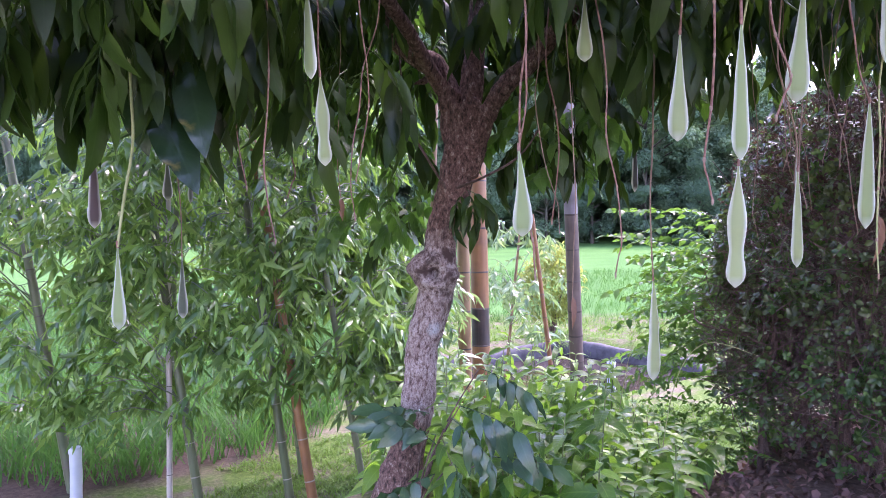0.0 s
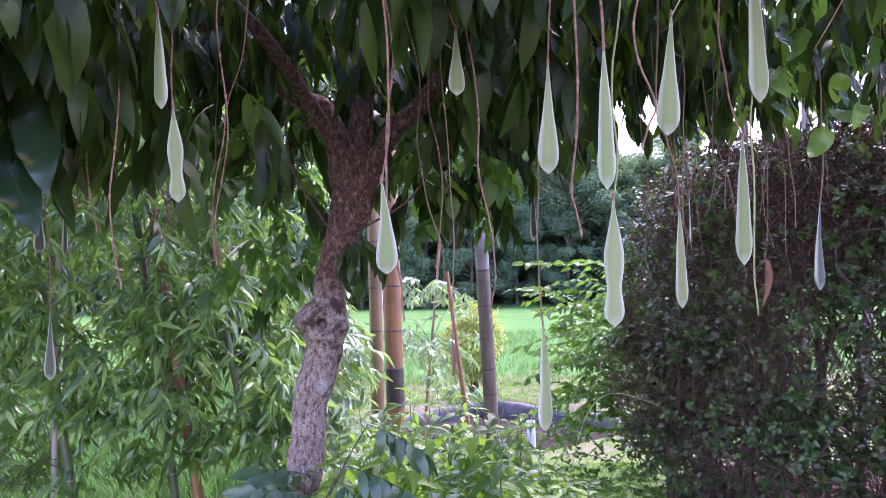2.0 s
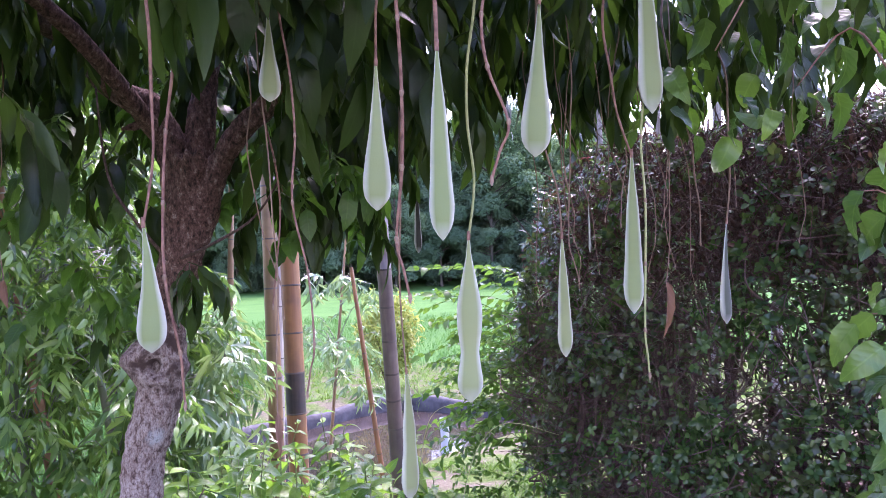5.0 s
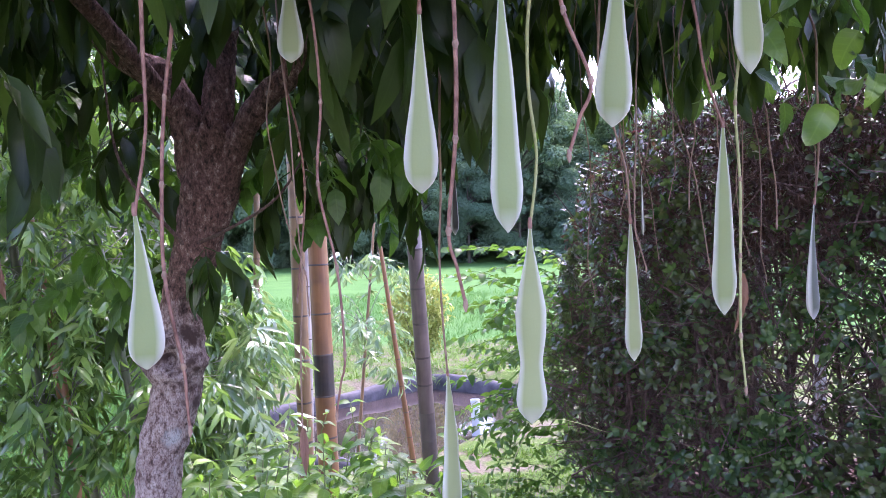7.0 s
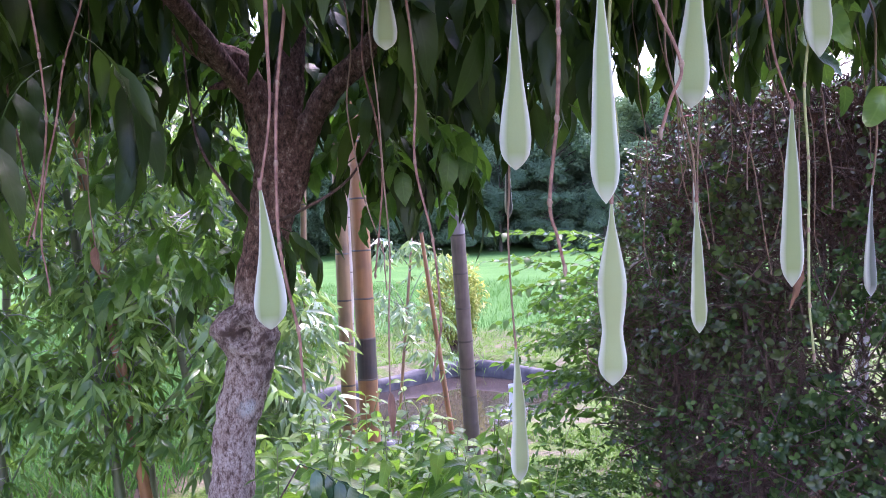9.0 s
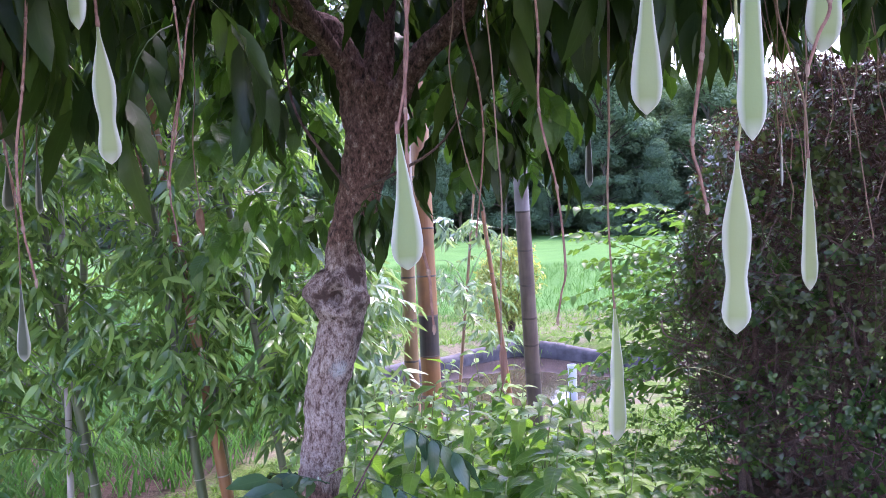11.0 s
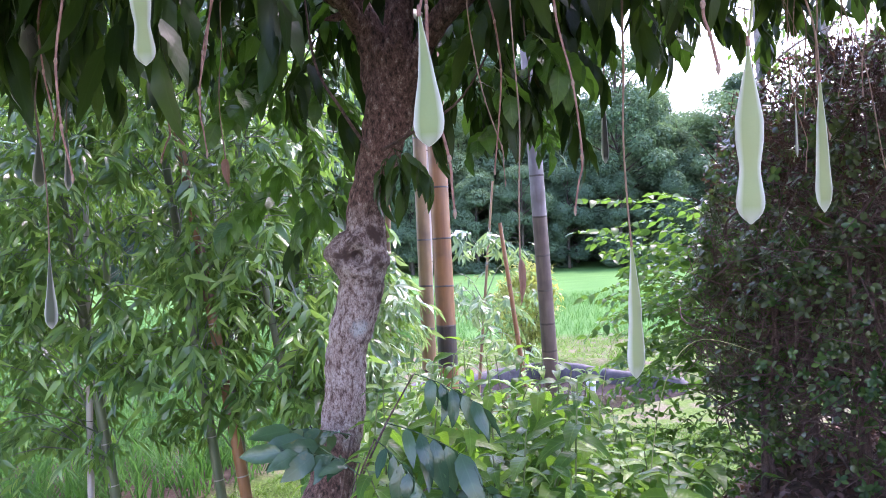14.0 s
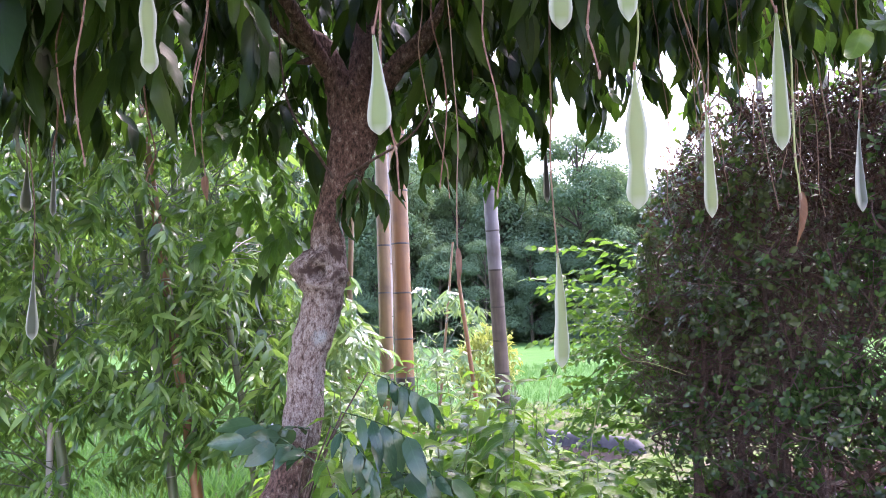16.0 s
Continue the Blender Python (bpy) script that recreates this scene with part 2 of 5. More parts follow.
M_CULM_WHITE = culm_material("culm_ring_pale", (0.3, 0.27, 0.24), (0.4, 0.36, 0.33), (0.2, 0.15, 0.12))


def pod_material(name, low, high, patch, sheen=0.7, through=0.32):
    m, nt, b, out = nodes_of(name)
    uv = nt.nodes.new("ShaderNodeUVMap")
    sep = nt.nodes.new("ShaderNodeSeparateXYZ")
    nt.links.new(uv.outputs[0], sep.inputs[0])
    side = math_node(nt, "MULTIPLY", math_node(nt, "ABSOLUTE", math_node(nt, "SUBTRACT", sep.outputs[0], 0.5)), 2.0)
    info = nt.nodes.new("ShaderNodeObjectInfo")
    body = ramp(nt, info.outputs["Random"], [(0.0, low), (1.0, high)])
    body = mix_col(nt, math_node(nt, "MULTIPLY", noise_tex(nt, 22, 4, stretch=(1, 1, 0.4)), 0.35), body, patch)
    edge = ramp(nt, side, [(0.5, (0, 0, 0)), (0.72, (0.45, 0.45, 0.45)), (0.95, (1, 1, 1))])
    tip = ramp(nt, sep.outputs[1], [(0.0, (0.0, 0.0, 0.0)), (0.9, (0, 0, 0)), (1.0, (0.7, 0.7, 0.7))])
    col = mix_col(nt, math_node(nt, "MAXIMUM", edge, tip), body, (0.66, 0.68, 0.60))
    nt.links.new(col, b.inputs["Base Color"])
    b.inputs["Roughness"].default_value = 0.75
    b.inputs["Sheen Weight"].default_value = sheen
    b.inputs["Sheen Roughness"].default_value = 0.4
    bump(nt, b, noise_tex(nt, 420, 3), 0.25, 0.0008)
    tr = nt.nodes.new("ShaderNodeBsdfTranslucent")
    nt.links.new(col, tr.inputs[0])
    mx = nt.nodes.new("ShaderNodeMixShader")
    mx.inputs[0].default_value = through
    nt.links.new(b.outputs[0], mx.inputs[1])
    nt.links.new(tr.outputs[0], mx.inputs[2])
    nt.links.new(mx.outputs[0], out.inputs[0])
    return m


M_POD = pod_material("pod_skin", (0.26, 0.34, 0.14), (0.37, 0.42, 0.20), (0.22, 0.28, 0.12))
# near-black pod skin: the shading of a backlit pod put into the colour
M_POD_SHADED = pod_material("pod_skin_shaded", (0.035, 0.04, 0.03), (0.06, 0.065, 0.045), (0.03, 0.03, 0.02), 0.25, 0.1)
M_POD_PURPLE = pod_material("pod_skin_purple", (0.085, 0.06, 0.065), (0.13, 0.095, 0.10), (0.06, 0.04, 0.045), 0.4, 0.15)
# greyer copy of the pod skin for pods hanging in shade
M_POD_HALF_SHADE = pod_material("pod_skin_half_shade", (0.115, 0.14, 0.10), (0.17, 0.19, 0.14), (0.09, 0.11, 0.075))


def plain(name, a, b_, scale=30, rough=0.7, bmp=0.3, dist=0.003, spec=0.4):
    m, nt, b, _ = nodes_of(name)
    n = noise_tex(nt, scale, 5)
    nt.links.new(ramp(nt, n, [(0.3, a), (0.7, b_)]), b.inputs["Base Color"])
    b.inputs["Roughness"].default_value = rough
    b.inputs["Specular IOR Level"].default_value = spec
    bump(nt, b, noise_tex(nt, scale * 4, 4), bmp, dist)
    return m


M_STALK_PINK = plain("stalk_pink", (0.12, 0.05, 0.038), (0.31, 0.165, 0.12), 90)
M_STALK_GREEN = plain("stalk_green", (0.22, 0.26, 0.10), (0.36, 0.36, 0.16), 60)
M_STALK_DRY = plain("stalk_dry", (0.17, 0.10, 0.07), (0.30, 0.2, 0.14), 60)
M_STEM = plain("green_stem", (0.08, 0.14, 0.04), (0.17, 0.2, 0.07), 40)
M_STAKE = plain("stake_plastic", (0.012, 0.03, 0.02), (0.025, 0.05, 0.03), 20, 0.6)
M_PVC = plain("white_pvc", (0.46, 0.5, 0.54), (0.56, 0.59, 0.62), 8, 0.35, 0.05)
M_RIM = plain("pond_liner", (0.028, 0.026, 0.03), (0.10, 0.094, 0.10), 9, 0.8, 0.5, 0.01)
M_PETAL = plain("pink_petal", (0.75, 0.12, 0.2), (0.85, 0.3, 0.36), 30, 0.6)
M_PURPLE = plain("purple_petal", (0.30, 0.08, 0.26), (0.42, 0.16, 0.36), 30, 0.6)


def water_material():
    m, nt, b, _ = nodes_of("pond_water")
    nt.links.new(ramp(nt, noise_tex(nt, 1.2, 4), [(0.3, (0.035, 0.026, 0.02)), (0.7, (0.065, 0.05, 0.042))]), b.inputs["Base Color"])
    b.inputs["Roughness"].default_value = 0.03
    b.inputs["Specular IOR Level"].default_value = 0.6
    bump(nt, b, noise_tex(nt, 5, 3), 0.06, 0.01)
    return m


M_WATER = water_material()


def ground_material():
    m, nt, b, _ = nodes_of("ground")
    tc = nt.nodes.new("ShaderNodeTexCoord")
    sep = nt.nodes.new("ShaderNodeSeparateXYZ")
    nt.links.new(tc.outputs["Object"], sep.inputs[0])
    x, y = sep.outputs[0], sep.outputs[1]
    wob = math_node(nt, "MULTIPLY", math_node(nt, "SUBTRACT", noise_tex(nt, 1.6, 5), 0.5), 1.1)
    fine = noise_tex(nt, 38, 6, rough=0.7)
    soil = ramp(nt, fine, [(0.3, (0.045, 0.03, 0.022)), (0.7, (0.14, 0.10, 0.075))])
    turf = ramp(nt, fine, [(0.35, (0.05, 0.095, 0.02)), (0.55, (0.09, 0.15, 0.03)), (0.68, (0.17, 0.19, 0.08))])
    patch = ramp(nt, noise_tex(nt, 3.2, 5), [(0.45, (0, 0, 0)), (0.6, (1, 1, 1))])
    lawn = mix_col(nt, math_node(nt, "MULTIPLY", patch, 0.8), turf, ramp(nt, fine, [(0.3, (0.09, 0.065, 0.05)), (0.7, (0.24, 0.19, 0.15))]))
    rice = ramp(nt, math_node(nt, "ADD", math_node(nt, "MULTIPLY", noise_tex(nt, 0.5, 6), 0.6), math_node(nt, "MULTIPLY", fine, 0.4)),
                [(0.35, (0.045, 0.135, 0.03)), (0.65, (0.085, 0.195, 0.05))])
    mud = ramp(nt, fine, [(0.3, (0.05, 0.035, 0.03)), (0.7, (0.11, 0.08, 0.065))])
    # rice stands to the north; mud lies under the near plot, leaf litter beneath the hedge
    far = math_node(nt, "ADD", math_node(nt, "MULTIPLY", math_node(nt, "ADD", y, math_node(nt, "SUBTRACT", wob, 12.5)), 1.2), 0.0, True)
    near_plot = math_node(nt, "MULTIPLY", math_node(nt, "SUBTRACT", math_node(nt, "SUBTRACT", math_node(nt, "MULTIPLY", y, 0.75), x), 5.05), 3.0, True)
    near_plot = math_node(nt, "MULTIPLY", near_plot, math_node(nt, "MULTIPLY", math_node(nt, "SUBTRACT", -1.25, x), 4.0, True))
    shade = math_node(nt, "MULTIPLY", math_node(nt, "ADD", math_node(nt, "SUBTRACT", x, 0.55), wob), 3.0, True)
    shade = math_node(nt, "MULTIPLY", shade, math_node(nt, "MULTIPLY", math_node(nt, "SUBTRACT", 5.0, y), 2.0, True))
    col = mix_col(nt, shade, lawn, soil)
    col = mix_col(nt, near_plot, col, mud)
    col = mix_col(nt, far, col, rice)
    nt.links.new(col, b.inputs["Base Color"])
    b.inputs["Roughness"].default_value = 0.95
    b.inputs["Specular IOR Level"].default_value = 0.1
    bump(nt, b, fine, 0.6, 0.03)
    return m


M_GROUND = ground_material()

# ---- mesh helpers ----
rng = np.random.default_rng(7)


def mesh_np(name, V, F, uv=None, smooth=True, mats=()):
    """A mesh from arrays: corners V (n, 3), four-cornered faces F (m, 4), and an uv for each corner."""
    V, F = np.asarray(V, np.float32), np.asarray(F, np.int32)
    me = bpy.data.meshes.new(name)
    me.vertices.add(len(V))
    me.vertices.foreach_set("co", V.ravel())
    me.loops.add(F.size)
    me.loops.foreach_set("vertex_index", F.ravel())
    me.polygons.add(len(F))
    me.polygons.foreach_set("loop_start", np.arange(0, F.size, 4, dtype=np.int32))
    me.polygons.foreach_set("use_smooth", np.full(len(F), smooth))
    if uv is not None:
        lay = me.uv_layers.new(name="UVMap")
        lay.data.foreach_set("uv", np.asarray(uv, np.float32)[F.ravel()].ravel())
    for m in mats:
        me.materials.append(m)
    me.update(calc_edges=True)
    me.validate()
    return me


def part(name, me, parent=None, label="", kind="", m=None):
    ob = new(name, me)
    if parent is not None:
        ob.parent = parent
    if m is not None:
        ob.matrix_basis = m
    return tagged(ob, label=label, kind=kind)


def thing(name, label, category, group="", at=(0, 0, 0)):
    ob = new(name)
    ob.empty_display_size = 0.05
    ob.location = at
    return tagged(ob, label=label, category=category, group=group)


def join(pieces):
    """Joins (V, F, UV) pieces into one."""
    vs, fs, us, n = [], [], [], 0
    for V, F, U in pieces:
        vs.append(V), fs.append(F + n), us.append(U)
        n += len(V)
    return np.concatenate(vs), np.concatenate(fs), np.concatenate(us)


def tube(points, radii, sides=8, wobble=0.0, seed=0, steps=1, caps=True):
    """A tube along points; steps > 1 rounds the line between them."""
    P, R = np.array(points, float), np.array(radii, float)
    if steps > 1:
        n = len(P)
        t = np.linspace(0, n - 1, (n - 1) * steps + 1)
        i = np.clip(t.astype(int), 0, n - 2)
        u = (t - i)[:, None]
        p0, p1, p2, p3 = P[np.maximum(i - 1, 0)], P[i], P[i + 1], P[np.minimum(i + 2, n - 1)]
        P = 0.5 * (2 * p1 + (p2 - p0) * u + (2 * p0 - 5 * p1 + 4 * p2 - p3) * u ** 2 + (3 * p1 - p0 - 3 * p2 + p3) * u ** 3)
        R = np.interp(t, np.arange(n), R)
    D = np.gradient(P, axis=0)
    D /= np.linalg.norm(D, axis=1)[:, None] + 1e-9
    ref = np.array([1.0, 0.3, 0.1]) if abs(D[0][2]) > 0.7 else np.array([0.05, 0.1, 1.0])
    A = np.cross(D, ref)
    A /= np.linalg.norm(A, axis=1)[:, None] + 1e-9
    B = np.cross(D, A)
    ang = np.arange(sides + 1) * 2 * math.pi / sides
    ring = np.cos(ang)[None, :, None] * A[:, None] + np.sin(ang)[None, :, None] * B[:, None]
    rad = np.repeat(R[:, None], sides + 1, 1)
    if wobble:
        for k in range(len(P)):
            for j in range(sides):
                q = P[k] * 9 + ring[k, j] * 1.3 + seed
                rad[k, j] *= 1 + wobble * (noise.noise(Vector(q)) + 0.6 * noise.noise(Vector(q * 2.7)))
        rad[:, sides] = rad[:, 0]
    V = P[:, None] + ring * rad[:, :, None]
    n, s = len(P), sides + 1
    i, j = np.meshgrid(np.arange(n - 1), np.arange(sides), indexing="ij")
    F = np.stack([i * s + j, i * s + j + 1, (i + 1) * s + j + 1, (i + 1) * s + j], -1).reshape(-1, 4)
    U = np.stack(np.meshgrid(np.linspace(0, 1, s), np.linspace(0, 1, n)), -1).reshape(-1, 2)
    V = V.reshape(-1, 3)
    if caps:
        for k in (0, n - 1):
            c = len(V)
            V = np.concatenate([V, P[k:k + 1]])
            U = np.concatenate([U, [[0.5, 0.5]]])
            j = np.arange(0, sides, 2)
            F = np.concatenate([F, np.stack([k * s + j, k * s + (j + 1), k * s + np.minimum(j + 2, sides), np.full(len(j), c)], -1)])
    return V, F, U


def blade(L, W, seg=4, droop=0.3, fold=0.25, wave=0.0, shape="ovate", seed=0):
    """A leaf along +X with its face up: two rows of faces either side of the rib."""
    u = np.linspace(0, 1, seg + 1)
    if shape == "ovate":
        w = np.sin(np.pi * u ** 0.72) ** 0.85 * (1 - 0.35 * u)
    elif shape == "oblong":
        w = np.minimum(1, (u / 0.22) ** 0.6) * np.clip((1 - u) / 0.42, 0, 1) ** 0.8
    elif shape == "blunt":
        w = np.sin(np.pi * np.clip(0.04 + 0.9 * u, 0, 1) ** 1.25) ** 0.7
    elif shape == "vine":
        w = np.sin(np.pi * u ** 0.62) ** 0.72 * (1 - 0.12 * u)
    elif shape == "heart":
        w = np.sin(np.pi * np.clip(u * 0.97 + 0.03, 0, 1) ** 0.5) ** 0.9
    elif shape == "lance":
        w = np.sin(np.pi * u ** 0.6) ** 0.9
    else:
        w = 1 - u ** 1.6
    w = np.maximum(w, 0.03) * W / 2
    th = droop * u
    x = L * np.cumsum(np.cos(th)) / len(u)
    z = -L * np.cumsum(np.sin(th)) / len(u)
    x, z = x - x[0], z - z[0]
    r = np.random.default_rng(seed)
    wl, wr = (r.normal(0, wave, seg + 1) for _ in range(2))
    lift = fold * w
    V = np.stack([np.stack([x, -w, z + lift + wl * w], -1), np.stack([x, 0 * w, z], -1), np.stack([x, w, z + lift + wr * w], -1)], 1).reshape(-1, 3)
    i = np.arange(seg) * 3
    F = np.concatenate([np.stack([i, i + 3, i + 4, i + 1], -1), np.stack([i + 1, i + 4, i + 5, i + 2], -1)])
    U = np.stack([np.tile([0, 0.5, 1.0], seg + 1), np.repeat(u, 3)], -1)
    return V, F, U


def unit(a):
    return a / (np.linalg.norm(a, axis=-1, keepdims=True) + 1e-9)


def frames(d, up):
    """Turns (n, 3, 3) whose X goes along d and whose Z is near up."""
    d = unit(np.asarray(d, float))
    y = unit(np.cross(np.broadcast_to(up, d.shape), d))
    return np.stack([d, y, np.cross(d, y)], -1)


def scatter(piece, P, R, S):
    """Copies of a piece at places P, turned by R and sized by S."""
    V, F, U = piece
    P, S = np.asarray(P, float), np.asarray(S, float).reshape(-1, 1, 1)
    W = np.einsum("nij,vj->nvi", R, V) * S + P[:, None]
    n, k = len(P), len(V)
    return W.reshape(-1, 3), (F[None] + (np.arange(n) * k)[:, None, None]).reshape(-1, 4), np.tile(U, (n, 1))


def mat_of(p, R, s=1.0):
    m = Matrix([[*(R[i] * s), p[i]] for i in range(3)] + [[0, 0, 0, 1]])
    return m


def turn_z(a):
    return np.array([[math.cos(a), -math.sin(a), 0], [math.sin(a), math.cos(a), 0], [0, 0, 1]])


def compound_leaf(seed, pairs=5, L=0.085, W=0.034, rachis=0.2, hang=1.0, droop=0.6, seg=7):
    """A pinnate leaf: a thin drooping rachis with pairs of leaflets that hang from it."""
    r = np.random.default_rng(seed)
    n = 7
    t = np.linspace(0, 1, n)
    th = 0.25 + droop * 1.6 * t
    P = np.stack([np.cumsum(np.cos(th)), 0.12 * np.sin(3 * t + seed), -np.cumsum(np.sin(th))], -1) * rachis / n
    P -= P[0]
    pieces = [tube(P, np.linspace(0.0016, 0.0008, n), 4, caps=False)]
    for k in range(pairs * 2 + 1):
        u = min(1.0, 0.22 + 0.78 * (k // 2) / pairs)
        p = np.array([np.interp(u, t, P[:, i]) for i in range(3)])
        side = (1, -1)[k % 2] if k < pairs * 2 else 0
        along = np.array([math.cos(th[min(n - 1, int(u * (n - 1)))]), 0, -math.sin(th[min(n - 1, int(u * (n - 1)))])])
        d = along * (0.35 if side else 1.0) + np.array([0, side * (0.85 - 0.35 * hang), 0]) + np.array([0, 0, -0.9 * hang]) + r.normal(0, 0.16, 3)
        up = np.array([0.25, side * 0.9, 0.55]) + r.normal(0, 0.25, 3)
        s = r.uniform(0.8, 1.15) * (0.75 if k < 2 else 1)
        b = blade(L * s, W * s * r.uniform(0.85, 1.1), seg, r.uniform(0.15, 1.0), r.uniform(0.1, 0.4), 0.2, "oblong", seed * 50 + k)
        pieces.append(scatter(b, [p], frames([d], up), [1.0]))
    return join(pieces)


def make(piece, name, *mats, smooth=True):
    return mesh_np(name, *piece, smooth=smooth, mats=mats)

# ---- ground, pond, field ----
def rounded(pts, times=4):
    """Cuts the corners of a closed outline again and again."""
    p, cut = np.array(pts, float), 0.07
    for _ in range(times):
        q = np.roll(p, -1, 0)
        p = np.stack([p * (1 - cut) + q * cut, p * cut + q * (1 - cut)], 1).reshape(-1, 2)
        cut = 0.25
    return p


POND = rounded([(0.50, 9.5), (-1.4, 7.4), (-0.75, 6.2), (0.40, 6.35), (0.95, 7.1), (2.05, 8.15)])


def pond_inside(x, y):
    """Signed distance to the pond's outline: negative inside."""
    x, y = np.broadcast_arrays(np.asarray(x, float), np.asarray(y, float))
    d, inside = np.full(x.shape, 1e9), np.zeros(x.shape, bool)
    for (ax, ay), (bx, by) in zip(POND, np.roll(POND, -1, 0)):
        ex, ey = bx - ax, by - ay
        t = np.clip(((x - ax) * ex + (y - ay) * ey) / (ex * ex + ey * ey), 0, 1)
        d = np.minimum(d, np.hypot(x - ax - t * ex, y - ay - t * ey))
        if abs(ey) > 1e-9:
            inside ^= ((ay > y) != (by > y)) & (x < ex * (y - ay) / ey + ax)
    return np.where(inside, -d, d)


TERRACE = 0.62


def ground_height(x, y):
    d = pond_inside(x, y)
    z = np.where(d < 0, np.maximum(-0.45, d * 2.5), 0.0)
    bank = 0.13 * np.exp(-((d - 0.33) / 0.25) ** 2) * (y > 8.15 - 0.3 * (x < 0))
    far = np.clip((y - 52) / 40, 0, 1)
    under = np.clip((x - 1.0) / 0.4, 0, 1)
    u = np.clip((4.15 + under * under * (3 - 2 * under) - y) / 1.5, 0, 1)
    v = np.clip((x + 0.85) / 0.55, 0, 1)
    terrace = TERRACE * u * u * (3 - 2 * u) * v * v * (3 - 2 * v)
    return z + terrace + bank + far ** 1.3 * 9.0 + 0.02 * np.sin(x * 2.3 + 1) * np.sin(y * 1.9) * (d > 0.1)


gx = np.concatenate([-np.geomspace(2500, 5, 26), np.arange(-4.8, 4.81, 0.12), np.geomspace(5, 2500, 26)])
gy = np.concatenate([-np.geomspace(2500, 3, 20), np.arange(-2.8, 11.0, 0.12), np.geomspace(11.2, 3000, 46)])
GX, GY = np.meshgrid(gx, gy, indexing="ij")
GV = np.stack([GX, GY, ground_height(GX, GY)], -1).reshape(-1, 3)
ni, nj = len(gx), len(gy)
gi, gj = np.meshgrid(np.arange(ni - 1), np.arange(nj - 1), indexing="ij")
GF = np.stack([gi * nj + gj, (gi + 1) * nj + gj, (gi + 1) * nj + gj + 1, gi * nj + gj + 1], -1).reshape(-1, 4)
ground = part("ground", mesh_np("ground", GV, GF, mats=[M_GROUND]))
tagged(ground, "ground of worn lawn, bare soil and a bright green rice field", "ground", kind="structure")


def build_pond():
    bm = bmesh.new()
    c = POND.mean(0)
    ring = [bm.verts.new((*(p * 0.97 + c * 0.03 + (p - c) * 0.035), -0.05)) for p in POND]
    bm.faces.new(ring)
    bm.normal_update()
    for f in list(bm.faces):
        if f.normal.z < 0:
            f.normal_flip()
    me = bpy.data.meshes.new("water")
    bm.to_mesh(me)
    me.materials.append(M_WATER)
    tagged(part("water", me), "still brown pond water that mirrors the bright sky", "water", kind="structure")
    # liner rim: a rounded kerb that sags and bulges along its way, flush with the lawn on the near side
    section = [(-0.05, -0.3), (-0.045, 0.02), (-0.03, 0.065), (0.0, 0.08), (0.05, 0.075), (0.08, 0.04), (0.10, -0.05)]
    V, n, s = [], len(POND), len(section)
    for k, (x, y) in enumerate(POND):
        t = POND[(k + 1) % n] - POND[k - 1]
        t = t / np.linalg.norm(t)
        o = (-t[1], t[0]) if pond_inside(x - t[1] * 0.1, y + t[0] * 0.1) > 0 else (t[1], -t[0])
        sag = 0.03 * noise.noise(Vector((x * 2.1, y * 2.1, 0))) + 0.02 * noise.noise(Vector((x * 7.3, y * 7.3, 4)))
        low = float(np.clip((x + 0.2) * 3, 0, 1) * np.clip((6.95 + 0.75 * x - y) * 4, 0, 1))
        for u, z in section:
            V.append((x + o[0] * u, y + o[1] * u, z + ((sag + 0.015) * (1 - low) - 0.15 * low if z > -0.04 else 0)))
    F = [(k * s + j, ((k + 1) % n) * s + j, ((k + 1) % n) * s + j + 1, k * s + j + 1) for k in range(n) for j in range(s - 1)]
    tagged(part("pond_rim", mesh_np("pond_rim", V, F, mats=[M_RIM])), "dark grey rubber liner rim round the pond", "pond rim", kind="structure")


build_pond()


def blades_patch(name, label, cat, xs, ys, n, h, w, mat, keep, lean=0.35, per=7, seed=3, kind="stuff"):
    r = np.random.default_rng(seed)
    x, y = r.uniform(*xs, n), r.uniform(*ys, n)
    k = keep(x, y)
    x, y = x[k], y[k]
    b = blade(1.0, w, 3, 0.9, 0.2, 0, "grass")
    P = np.repeat(np.stack([x, y, ground_height(x, y)], -1), per, 0)
    P[:, :2] += r.normal(0, h * 0.09, (len(P), 2))
    d = np.stack([r.normal(0, lean, len(P)), r.normal(0, lean, len(P)), np.ones(len(P))], -1)
    up = np.stack([-d[:, 0], -d[:, 1], 0.3 + 0 * d[:, 0]], -1) + r.normal(0, 0.2, (len(P), 3))
    S = h * r.uniform(0.6, 1.15, len(P))
    ob = part(name, make(scatter(b, P, frames(d, up), S), name, mat))
    return tagged(ob, label, cat, kind=kind)


blades_patch("rice_plants", "dense bright green young rice standing in a muddy plot", "rice", (-9, -1.2), (4.2, 13), 5200, 0.55, 0.022, M_RICE,
             lambda x, y: (0.75 * y - x > 5.3 + 0.12 * np.sin(9 * x)) & (x < -1.3) & (pond_inside(x, y) > 0.3), 0.16, 8, 3)
blades_patch("rice_field_edge", "bright green rice along the field's edge", "rice", (-9, 14), (11.6, 24), 9000, 0.34, 0.02, M_RICE,
             lambda x, y: (pond_inside(x, y) > 1.8), 0.2, 5, 4)
blades_patch("lawn_grass", "short patchy lawn grass and weeds round the pond", "grass", (-2.5, 1.9), (3.0, 6.6), 17000, 0.085, 0.07, M_LAWN,
             lambda x, y: (0.75 * y - x < 5.15) & (pond_inside(x, y) > 0.12) & ((x < 0.9) | (y > 4.3)) & (np.sin(x * 3.1 + 2 * np.sin(y * 2)) * np.sin(y * 2.7) > -0.12), 0.6, 5, 5)
